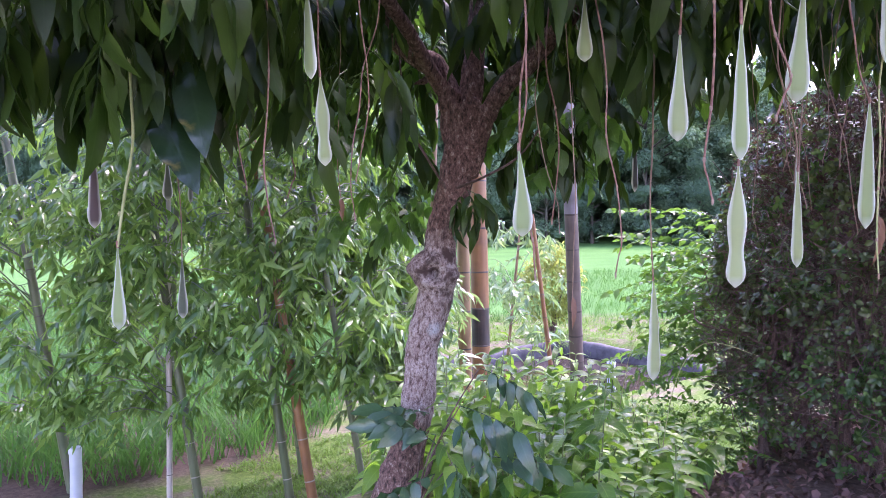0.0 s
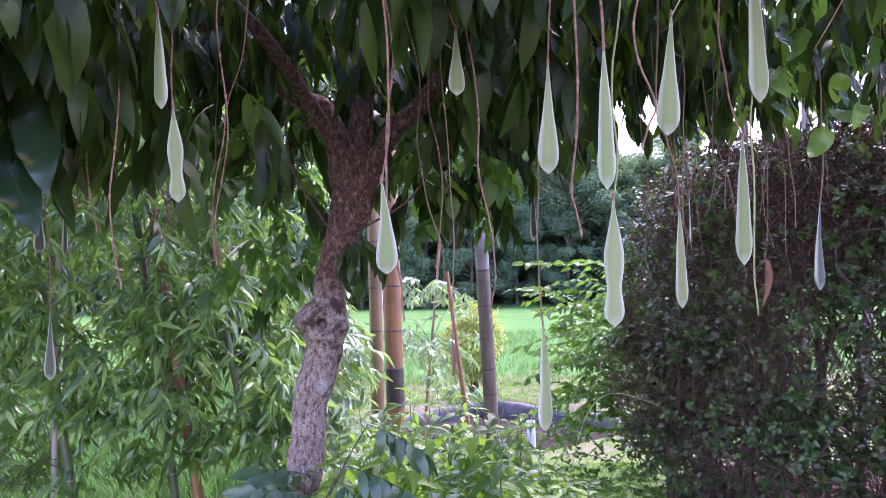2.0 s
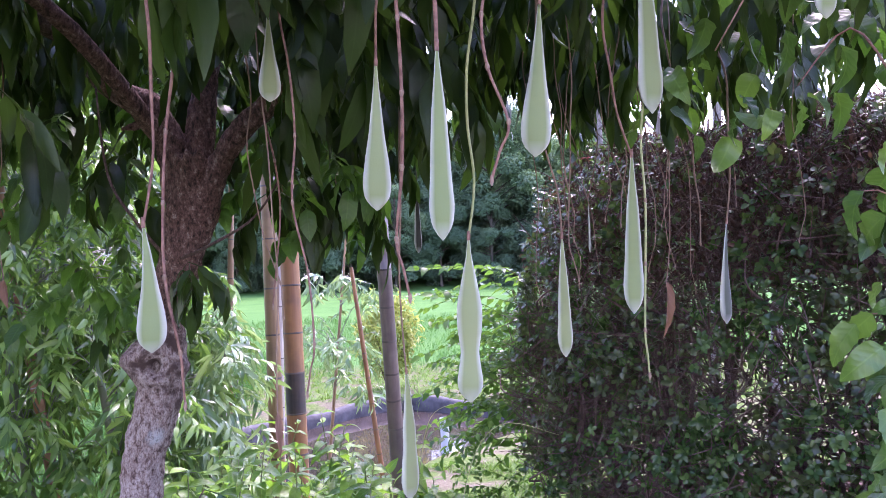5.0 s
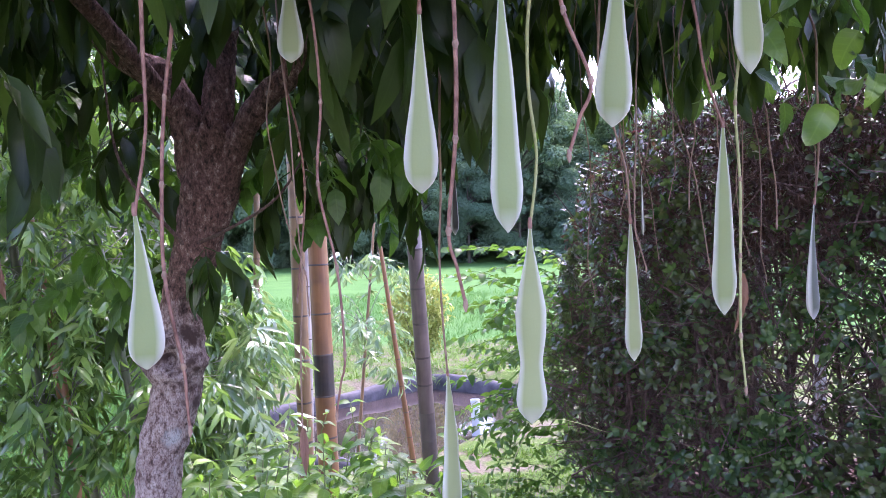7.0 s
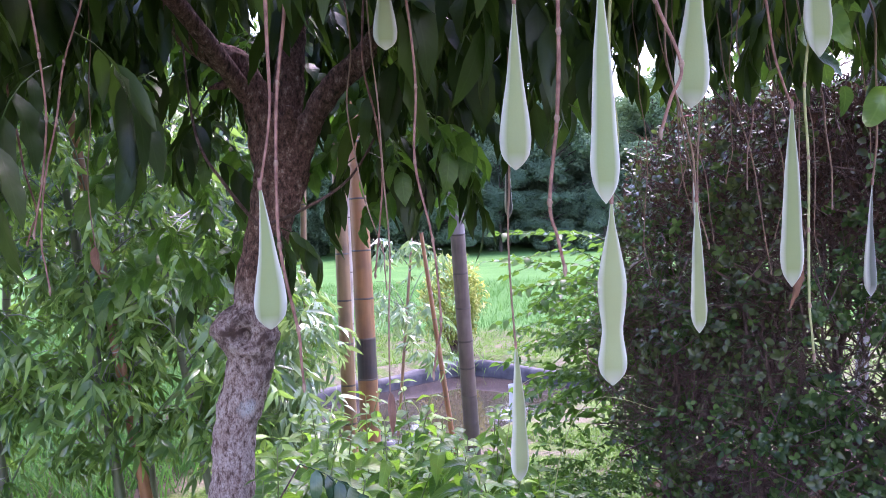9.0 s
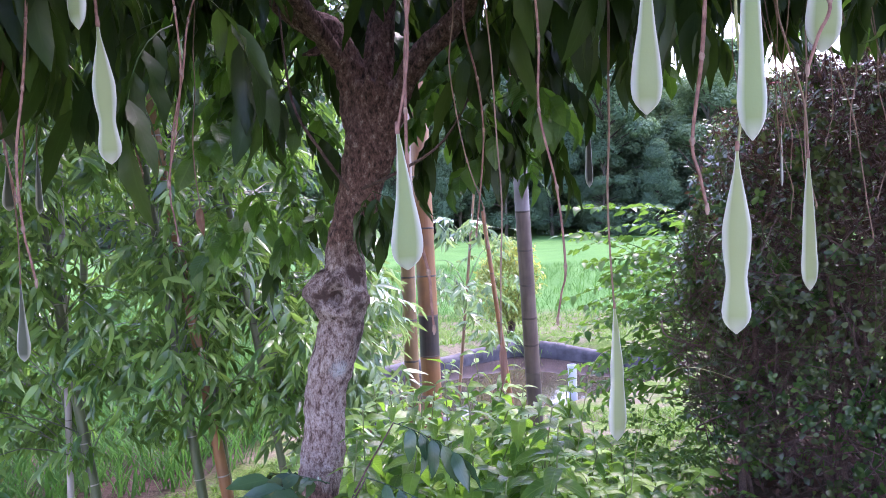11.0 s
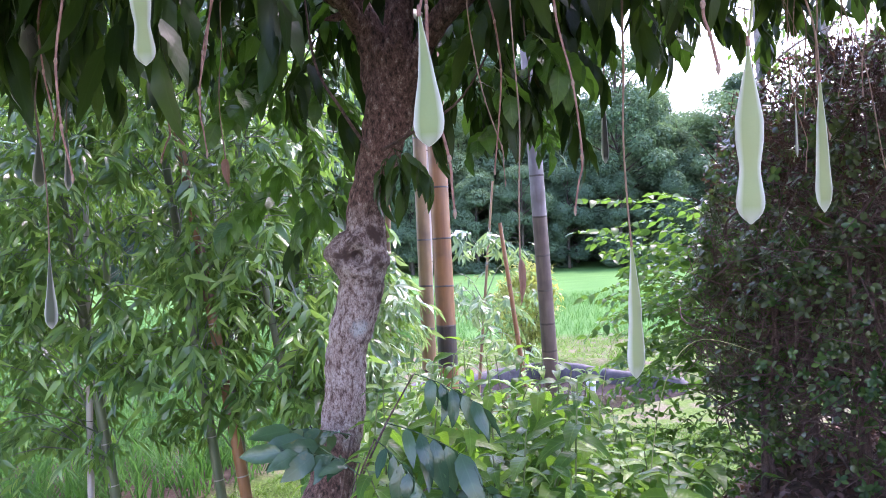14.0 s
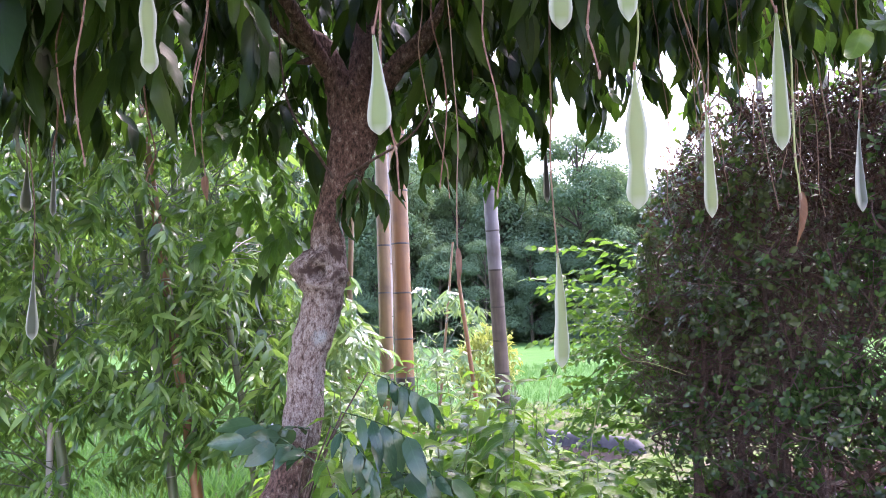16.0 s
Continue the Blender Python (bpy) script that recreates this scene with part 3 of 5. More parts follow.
blades_patch("bank_grass", "pale grass on the bank behind the pond", "grass", (-3, 5), (9.0, 12.4), 2600, 0.16, 0.05, M_LAWN,
             lambda x, y: (pond_inside(x, y) > 0.25), 0.5, 5, 6)


def grass_tuft(at, h, n, seed):
    r = np.random.default_rng(seed)
    b = blade(1.0, 0.035, 5, 1.9, 0.2, 0, "grass")
    d = np.stack([r.normal(0, 0.4, n), r.normal(0, 0.4, n), np.ones(n)], -1)
    P = r.normal(0, 0.03, (n, 3)) * (1, 1, 0)
    up = np.stack([-d[:, 0], -d[:, 1], 0.3 + 0 * d[:, 0]], -1)
    t = thing("grass_tuft", "arching grass tuft behind the pond rim", "grass tuft", "grass tufts at the pond", at)
    part("blade_mass", make(scatter(b, P, frames(d, up), h * r.uniform(0.6, 1.1, n)), "tuft", M_LAWN), t, kind="stuff")


for k, (x, y, h) in enumerate(((0.75, 9.45, 0.45), (1.0, 9.4, 0.4), (1.3, 9.2, 0.32), (0.35, 9.4, 0.5), (1.7, 9.0, 0.3), (-0.3, 9.5, 0.55), (2.1, 8.8, 0.3))):
    grass_tuft((x, y, 0.02), h, 70, 30 + k)


def litter():
    r = np.random.default_rng(12)
    n = 7500
    x, y = r.uniform(0.45, 2.6, n), r.uniform(1.0, 4.2, n)
    b = blade(0.045, 0.022, 3, 0.9, 0.3, 0.2, "ovate")
    d = np.stack([r.normal(size=n), r.normal(size=n), r.normal(0, 0.25, n)], -1)
    up = np.stack([r.normal(0, 0.4, n), r.normal(0, 0.4, n), np.ones(n)], -1)
    P = np.stack([x, y, ground_height(x, y) + r.uniform(0.004, 0.04, n)], -1)
    tagged(part("leaf_litter", make(scatter(b, P, frames(d, up), r.uniform(0.5, 1.5, n)), "litter", M_LITTER)),
           "dry brown fallen leaves on the soil beneath the hedge", "leaf litter", kind="stuff")


litter()


def pvc_pipe(name, x, y, z0, z1, r, label):
    t = thing(name, label, "pipe", at=(x, y, z0))
    h = z1 - z0
    body = tube([(0, 0, 0), (0.004, 0, h * 0.5), (0, 0, h)], [r] * 3, 16, steps=2, caps=False)
    inner = tube([(0, 0, h * 0.4), (0, 0, h)], [r * 0.86] * 2, 16, caps=False)
    part("pipe_wall", make(join([body, inner]), "pipe", M_PVC), t)
    c = tube([(0, 0, h - 0.035), (0, 0, h - 0.03), (0, 0, h - 0.004), (0, 0, h)], [r * 1.0, r * 1.07, r * 1.07, r * 0.9], 16, caps=False)
    part("collar", make(c, "collar", M_PVC), t)


pvc_pipe("overflow_pipe", 0.88, 7.2, -0.3, 0.25, 0.037, "white plastic overflow pipe standing in the pond")
pvc_pipe("plastic_pipe", -2.22, 4.0, 0.0, 0.30, 0.032, "short white plastic pipe standing at the rice plot")


# ---- bamboo poles ----
def culm(parent, base, top, r0, r1, rings, mat, ring_mat, sides=14, burnt=None, lower=()):
    """Segments between the rings, each a tube of its own, and a raised ring at each joint."""
    base, top = Vector(base), Vector(top)
    zs, segs = [0.0, *rings, 1.0], []
    for k in range(len(zs) - 1):
        pts, rad = [], []
        for u in np.linspace(0, 1, 6):
            f = zs[k] + (zs[k + 1] - zs[k]) * u
            flare = 1 + 0.015 * (abs(u - 0.5) * 2) ** 6
            pts.append(base.lerp(top, f))
            rad.append((r0 + (r1 - r0) * f) * flare)
        m = M_CULM_BURNT if burnt and burnt[0] <= zs[k] + 1e-4 and zs[k + 1] <= burnt[1] + 1e-4 else mat
        for f, darker in lower:
            if zs[k + 1] <= f + 1e-4:
                m = darker
        segs.append(part("segment", make(tube(pts, rad, sides, caps=False), "segment", m), parent))
    for seg, f in zip(segs, rings):
        c, d = base.lerp(top, f), (top - base).normalized()
        r = r0 + (r1 - r0) * f
        h = min(r * 0.13, 0.006)
        part("node_ring", make(tube([c - d * h, c - d * h * 0.5, c + d * h * 0.2, c + d * h], [r * 1.015, r * 1.045, r * 1.03, r * 1.01], sides, caps=False), "ring", ring_mat), seg)


def pole(label, base, top, r0, r1, gaps, mat, ring_mat=M_NODE, burnt=None, lower=()):
    t = thing("bamboo_pole", label, "bamboo", "tall bamboo poles")
    culm(t, base, top, r0, r1, gaps, mat, ring_mat, burnt=burnt, lower=lower)
    return t


def ring_heights(z0, z1, zs):
    return [(z - z0) / (z1 - z0) for z in zs]


# dark grey pole before the pond
zC = [0.17, 0.33, 0.49, 0.64, 0.80, 0.95, 1.135, 1.325, 1.535, 1.758, 1.99, 2.23, 2.48, 2.74]
pole("thick weathered grey-brown bamboo pole with dark rings", (0.505, 5.0, 0.0), (0.385, 4.7, 3.0), 0.044, 0.036, ring_heights(0, 3.0, zC), M_CULM_GREY, lower=((1.54 / 3.0, M_CULM_BROWN), (0.65 / 3.0, M_CULM_DARK)))
zB = [0.15, 0.37, 0.63, 0.889, 1.144, 1.45, 1.78, 2.14, 2.52, 2.92]
pole("thick orange bamboo pole with a blackened stretch", (-0.145, 5.6, 0.0), (-0.20, 5.6, 3.4), 0.064, 0.056, ring_heights(0, 3.4, zB), M_CULM_ORANGE,
     burnt=(0.63 / 3.4, 0.889 / 3.4))
zA = [0.2, 0.42, 0.65, 0.9, 1.16, 1.44, 1.74, 2.06, 2.4, 2.78]
pole("slender tan bamboo pole beside a thicker one", (-0.235, 5.3, 0.0), (-0.265, 5.3, 3.2), 0.045, 0.038, ring_heights(0, 3.2, zA), M_CULM_TAN)
pole("thin pale bamboo pole behind two thicker ones", (-0.31, 5.9, 0.0), (-0.27, 5.9, 3.3), 0.032, 0.026, ring_heights(0, 3.3, [0.3, 0.62, 0.95, 1.3, 1.67, 2.06, 2.46, 2.88]), M_CULM_PALE)
pole("thin leaning orange bamboo cane at the pond", (0.385, 6.0, 0.0), (0.20, 6.0, 1.55), 0.020, 0.013, ring_heights(0, 1.55, [0.1, 0.25, 0.42, 0.6, 0.78, 0.95, 1.12, 1.3]), M_CULM_ORANGE)


# ---- living bamboo ----
def spray(seed, n=9, L=0.135):
    """A short twig with narrow pointed leaves that fan out from its joints and hang."""
    r = np.random.default_rng(seed)
    t = np.linspace(0, 1, 5)
    P = np.stack([0.15 * t, 0.015 * np.sin(4 * t + seed), -0.06 * t ** 2], -1)
    pieces = [tube(P, np.linspace(0.0016, 0.0007, 5), 4, caps=False)]
    for k in range(n):
        u = (0.4, 0.7, 1.0)[min(2, k * 3 // n)]
        p = np.array([np.interp(u, t, P[:, i]) for i in range(3)])
        a = r.uniform(-1.3, 1.3)
        d = np.array([math.cos(a), math.sin(a), -abs(r.normal(0.55, 0.5))])
        up = np.array([0.4, 0, 0.9]) + r.normal(0, 0.55, 3)
        l = L * r.uniform(0.6, 1.15)
        pieces.append(scatter(blade(l, l * r.uniform(0.15, 0.215), 4, r.uniform(0.2, 1.0), 0.22, 0, "lance", seed + k), [p], frames([d], up), [1]))
    return join(pieces)


SPRAYS = [spray(400 + 10 * k, 8 + k % 4) for k in range(8)]
SPRAY_MESHES = [make(s, "spray", M_BAMBOO_LEAF) for s in SPRAYS]
SHEEN_MESHES = [make(s, "sheen_spray", M_BAMBOO_SHEEN) for s in SPRAYS]


def bamboo_plant(label, x, y, lean, r0, mat, n, xr, yr, zr, own=28, seed=0, ring_mat=M_NODE, height=3.4, pale=False):
    """A living cane; its side branches carry hanging sprays of leaves in bunches."""
    r, n = np.random.default_rng(seed), int(n * 1.9)
    t = thing("bamboo_plant", label, "bamboo", "living bamboo clump")
    top = (x + lean * height, y + 0.1, height)
    hs, h = [], 0.16
    while h < height - 0.2:
        hs.append(h / height)
        h += r.uniform(0.17, 0.26)
    culm(t, (x, y, 0), top, r0, r0 * 0.6, hs, mat, ring_mat, 10)
    tw, C, D = [], [], []
    per = 7
    for _ in range(max(1, n // per)):
        e = np.array([r.uniform(*xr), r.uniform(*yr), zr[0] - 0.1 + (zr[1] - zr[0]) * r.uniform() ** 0.92])
        z = max(0.45, e[2] - r.uniform(0.05, 0.4))
        b = np.array([x + lean * z, y + 0.03 * z, z])
        m = (b + e) / 2 + (0, 0, 0.09)
        tw.append(tube([b, m, e], [0.004, 0.0028, 0.0014], 4, steps=3, caps=False))
        for u in np.linspace(0.45, 1.0, per):
            c = b * (1 - u) ** 2 + 2 * m * u * (1 - u) + e * u * u + r.normal(0, 0.035, 3)
            a = math.atan2(e[1] - b[1], e[0] - b[0]) + r.normal(0, 1.0)
            C.append(c)
            D.append((math.cos(a), math.sin(a) - 0.3, r.normal(-0.15, 0.3)))
    C, D = np.array(C), np.array(D)
    R, S = frames(D, (0, 0, 1)), r.uniform(0.65, 1.2, len(C))
    order = np.argsort(C[:, 1])
    for k in order[:own]:
        part("leaf_spray", (SHEEN_MESHES if pale else SPRAY_MESHES)[k % 8], t, m=mat_of(C[k], R[k], S[k]))
    rest = order[own:]
    part("foliage", make(join([scatter(SPRAYS[q], C[rest[q::8]], R[rest[q::8]], S[rest[q::8]]) for q in range(8)]), "foliage", M_BAMBOO_SHEEN if pale else M_BAMBOO_LEAF), t, kind="stuff")
    part("side_branch_work", make(join(tw), "branches", M_CULM_GREEN), t, kind="stuff")
    return t


GREEN_B = "living green bamboo cane with dense hanging narrow leaves"
bamboo_plant("living orange bamboo cane with hanging narrow leaves", -0.90, 4.0, -0.17, 0.028, M_CULM_ORANGE, 190, (-1.45, -0.55), (3.6, 4.6), (0.78, 2.6), 30, 1, M_CULM_WHITE)
bamboo_plant(GREEN_B, -1.03, 4.02, -0.15, 0.024, M_CULM_GREEN, 170, (-1.7, -0.8), (3.55, 4.6), (0.75, 2.6), 30, 2, M_CULM_WHITE)
bamboo_plant(GREEN_B, -1.52, 4.0, -0.17, 0.025, M_CULM_GREEN, 200, (-2.3, -1.2), (3.5, 4.5), (0.62, 2.6), 30, 3, M_CULM_WHITE)
bamboo_plant("slender pale bamboo cane with hanging narrow leaves", -1.70, 4.02, 0.0, 0.016, M_CULM_PALE, 150, (-2.4, -1.5), (3.6, 4.6), (0.7, 2.6), 30, 4)
bamboo_plant("slender dark bamboo cane with hanging narrow leaves", -0.63, 4.05, -0.18, 0.019, M_CULM_GREEN, 170, (-1.05, -0.3), (3.7, 4.8), (0.8, 2.5), 30, 5)
bamboo_plant(GREEN_B, -2.30, 4.1, -0.2, 0.028, M_CULM_GREEN, 220, (-3.2, -1.9), (3.4, 4.6), (0.55, 2.6), 30, 6)
bamboo_plant(GREEN_B, -1.15, 4.6, -0.1, 0.026, M_CULM_GREEN, 190, (-2.0, -0.6), (4.3, 5.2), (0.9, 2.8), 20, 7)
bamboo_plant("bamboo cane with glossy leaves, coloured pale for sky sheen, leaning to the pond", -0.42, 4.7, 0.03, 0.02, M_CULM_TAN, 210, (-0.8, -0.26), (4.0, 5.1), (0.55, 1.55), 30, 8, pale=True)
bamboo_plant(GREEN_B, -3.2, 4.3, -0.1, 0.026, M_CULM_GREEN, 220, (-4.4, -2.6), (3.6, 4.9), (0.5, 2.7), 20, 9)
bamboo_plant(GREEN_B, -2.2, 5.0, 0.05, 0.026, M_CULM_GREEN, 200, (-3.2, -1.2), (4.6, 5.4), (1.0, 2.9), 20, 10)
bamboo_plant("far bamboo cane with pale green leaves by the pond", -0.05, 6.6, 0.1, 0.014, M_CULM_TAN, 55, (-0.2, 0.4), (6.1, 7.4), (0.8, 1.6), 20, 11, height=1.9, pale=True)

# ---- pod tree ----
tree = thing("pod_tree", "gnarled grey-barked climbing tree with dense hanging dark leaves", "tree")
TR = [(-0.145, 2.20, 0.5, 0.14), (-0.14, 2.2, 0.60, 0.11), (-0.132, 2.2, 0.67, 0.085), (-0.122, 2.2, 0.76, 0.066), (-0.105, 2.21, 0.86, 0.046),
      (-0.075, 2.23, 1.0, 0.047), (-0.068, 2.24, 1.13, 0.044), (-0.041, 2.24, 1.232, 0.0485), (-0.026, 2.24, 1.295, 0.049), (-0.028, 2.24, 1.335, 0.062),
      (-0.027, 2.24, 1.365, 0.064), (-0.012, 2.24, 1.405, 0.046), (-0.011, 2.24, 1.455, 0.040)]
UP = [(-0.011, 2.24, 1.45, 0.0405), (0.012, 2.24, 1.53, 0.0445), (0.038, 2.24, 1.63, 0.0485), (0.058, 2.24, 1.69, 0.054), (0.072, 2.23, 1.76, 0.056), (0.08, 2.22, 1.80, 0.04)]
TRUNK = TR + UP[1:]


def trunk_piece():
    V, F, U = tube([p[:3] for p in TRUNK], [p[3] for p in TRUNK], 40, 0.10, 3, 9)
    axis = np.array(TRUNK)
    c = np.stack([np.interp(V[:, 2], axis[:, 2], axis[:, 0]), np.interp(V[:, 2], axis[:, 2], axis[:, 1]), V[:, 2]], -1)
    out = unit(V - c)
    # swellings and the healed hollow of the knot, lumps at the foot
    for p, a, s in (((-0.085, 2.21, 1.365), 0.020, 0.022), ((0.035, 2.21, 1.345), 0.014, 0.03), ((-0.025, 2.18, 1.392), 0.016, 0.018), ((-0.022, 2.175, 1.352), -0.055, 0.016), ((0.0, 2.175, 1.36), -0.03, 0.011),
                    ((-0.05, 2.18, 1.35), -0.016, 0.009), ((-0.02, 2.18, 1.32), 0.014, 0.015), ((-0.085, 2.2, 1.17), -0.006, 0.014), ((-0.17, 2.16, 0.82), 0.02, 0.03),
                    ((-0.10, 2.14, 0.74), 0.025, 0.035), ((-0.2, 2.17, 0.68), 0.025, 0.04), ((0.02, 2.2, 1.69), 0.010, 0.03), ((0.10, 2.19, 1.66), 0.010, 0.03)):
        d = np.linalg.norm(V - p, axis=1)
        V = V + out * (a * np.exp(-(d / s) ** 2))[:, None]
    return V, F, U


# boughs: the first stretch grows out of the trunk, the rest goes on among the leaves
BOUGHS = [[(0.045, 2.235, 1.64, 0.030), (0.028, 2.225, 1.76, 0.033), (0.014, 2.21, 1.85, 0.031), (-0.016, 2.2, 1.915, 0.030), (-0.065, 2.19, 1.938, 0.029), (-0.112, 2.18, 1.975, 0.027), (-0.185, 2.16, 2.075, 0.025), (-0.75, 2.0, 2.3, 0.02), (-1.5, 1.9, 2.5, 0.012)],
          [(0.058, 2.23, 1.66, 0.034), (0.07, 2.235, 1.78, 0.032), (0.082, 2.24, 1.9, 0.030), (0.10, 2.25, 2.1, 0.027), (0.12, 2.2, 2.5, 0.02)],
          [(0.065, 2.225, 1.62, 0.030), (0.105, 2.215, 1.745, 0.031), (0.165, 2.19, 1.845, 0.027), (0.26, 2.17, 1.935, 0.023), (0.36, 2.15, 2.04, 0.021), (0.8, 2.0, 2.3, 0.018), (1.5, 1.8, 2.5, 0.012)],
          [(0.0, 2.2, 1.85, 0.02), (-0.12, 1.9, 2.05, 0.016), (-0.35, 1.4, 2.2, 0.012), (-0.6, 0.8, 2.3, 0.008)],
          [(0.3, 2.15, 1.98, 0.018), (0.45, 1.7, 2.15, 0.015), (0.6, 1.2, 2.25, 0.012), (0.7, 0.5, 2.35, 0.008)]]
STUBS = [[(0.05, 2.21, 1.73, 0.018), (0.045, 2.19, 1.785, 0.014), (0.042, 2.185, 1.81, 0.010)], [(0.078, 2.20, 1.75, 0.018), (0.088, 2.18, 1.80, 0.014), (0.092, 2.175, 1.825, 0.009)],
         [(0.06, 2.2, 1.73, 0.014), (0.064, 2.175, 1.79, 0.009), (0.066, 2.17, 1.82, 0.005)], [(-0.03, 2.2, 1.89, 0.012), (-0.045, 2.17, 1.87, 0.009), (-0.07, 2.15, 1.86, 0.005)]]


def tree_body():
    own = [tube([p[:3] for p in l[:5]], [p[3] for p in l[:5]], 20, 0.2, 8 + k, 6) for k, l in enumerate(BOUGHS[:3])]
    own += [tube([p[:3] for p in l], [p[3] for p in l], 12, 0.3, 18 + k, 4) for k, l in enumerate(STUBS)]
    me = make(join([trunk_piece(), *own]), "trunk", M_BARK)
    bm = bmesh.new()
    bm.from_mesh(me)
    bmesh.ops.remove_doubles(bm, verts=bm.verts, dist=1e-5)
    bm.to_mesh(me)
    bm.free()
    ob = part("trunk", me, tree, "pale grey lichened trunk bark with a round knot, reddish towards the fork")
    rm = ob.modifiers.new("grown together", "REMESH")
    rm.mode, rm.voxel_size, rm.use_smooth_shade = "VOXEL", 0.0042, True
    sm = ob.modifiers.new("soft", "SMOOTH")
    sm.factor, sm.iterations = 0.5, 3
    for size, strength in ((0.035, 0.010), (0.010, 0.0045)):
        tex = bpy.data.textures.new("bark_relief", "CLOUDS")
        tex.noise_scale, tex.noise_depth = size, 3
        dp = ob.modifiers.new("relief", "DISPLACE")
        dp.texture, dp.strength, dp.mid_level, dp.texture_coords = tex, strength, 0.5, "LOCAL"


tree_body()
for k, l in enumerate(BOUGHS):
    l = l[3:] if k < 3 else l
    part("limb", make(tube([p[:3] for p in l], [p[3] for p in l], 14, 0.2, 8 + k, 6), "limb", M_BARK), tree)
TWIGS = [[(0.012, 2.2, 1.58), (-0.03, 2.12, 1.66), (-0.08, 2.1, 1.76), (-0.1, 2.1, 1.95)], [(0.04, 2.2, 1.585), (0.118, 2.12, 1.608), (0.223, 2.1, 1.671), (0.30, 2.1, 1.80)]]
for w in TWIGS:
    part("twig", make(tube(w, [0.0042, 0.0032, 0.0026, 0.002], 7, 0.2, 2, 5), "twig", M_TWIG), tree)

COMPOUND = [compound_leaf(900 + k, 4 + k % 2, 0.145, 0.034, 0.20 + 0.025 * (k % 3), 0.85 + 0.1 * (k % 3), 0.5 + 0.1 * (k % 4)) for k in range(8)]
COMPOUND_HIGH = [compound_leaf(900 + k, 4 + k % 2, 0.145, 0.034, 0.20 + 0.025 * (k % 3), 0.85 + 0.1 * (k % 3), 0.5 + 0.1 * (k % 4), seg=4) for k in range(8)]
COMPOUND_MESH = [make(c, "compound_leaf", M_CANOPY) for c in COMPOUND]
COMPOUND_BACKLIT = [make(compound_leaf(950 + k, 4 + k % 2, 0.088, 0.036, 0.2, 0.5, 0.45), "compound_leaf_backlit", M_CANOPY_BACKLIT) for k in range(8)]
BX = [-3.0, -1.2, -0.6, -0.3, -0.12, 0.1, 0.28, 0.42, 0.52, 0.7, 0.95, 1.15, 1.5, 2.5]
BZ = [1.70, 1.62, 1.60, 1.56, 1.80, 1.95, 1.80, 1.64, 1.80, 1.82, 1.82, 1.78, 1.80, 1.9]


def canopy_floor(x, y):
    """How low the leaves hang."""
    z = np.interp(x, BX, BZ)
    z = z + 0.05 * np.sin(x * 17 + y * 5) + 0.03 * np.sin(x * 31 - y * 9)
    near = np.clip((1.45 - y) / 0.5, 0, 1) * np.clip((x + 0.15) / 0.2, 0, 1)
    z = z + 0.13 * np.clip((y - 1.5) / 0.5, 0, 1) * np.clip((0.05 - x) / 0.2, 0, 1) * (1 + np.clip((x + 0.45) / 0.15, 0, 1))
    return z + near * (np.maximum(z, 2.02) - z) + np.clip(1.1 - y, 0, 1) * 0.6


def canopy():
    r = np.random.default_rng(21)
    n = 220
    x, y = r.uniform(-1.5, 1.35, n), r.uniform(1.15, 2.75, n)
    # tips hang just at the floor; the leaf's stalk begins about 0.2 m above
    z = canopy_floor(x, y) + 0.31 + r.uniform(0, 0.16, n)
    for k in range(n):
        R = turn_z(r.uniform(0, 2 * math.pi))
        part("compound_leaf", COMPOUND_MESH[k % 8], tree, m=mat_of((x[k], y[k], z[k]), R, r.uniform(0.85, 1.2)))
    n = 2700
    x, y = r.uniform(-2.8, 2.0, n), r.uniform(0.35, 3.2, n)
    keep = r.uniform(0, 1, n) < np.interp(x, [0.6, 1.4, 2.0], [1, 0.6, 0.3])
    x, y = x[keep], y[keep]
    n = len(x)
    z = canopy_floor(x, y) + 0.32 + r.uniform(0, 1, n) ** 1.3 * 0.75
    a = r.uniform(0, 2 * math.pi, n)
    R = np.stack([turn_z(v) for v in a])
    S = r.uniform(0.8, 1.15, n)
    P = np.stack([x, y, z], -1)
    part("upper_foliage", make(join([scatter(COMPOUND_HIGH[q], P[q::8], R[q::8], S[q::8]) for q in range(8)]), "upper_foliage", M_CANOPY), tree, kind="stuff")
    # branchlets that carry the leaves
    tw = []
    for k in range(0, n, 9):
        e = P[k]
        s = e + (r.normal(0, 0.2), r.normal(0, 0.2), 0.25)
        tw.append(tube([s, (s + e) / 2 + r.normal(0, 0.03, 3), e], [0.005, 0.004, 0.002], 5, steps=2, caps=False))
    part("branch_work", make(join(tw), "branchlets", M_TWIG), tree, kind="stuff")


canopy()
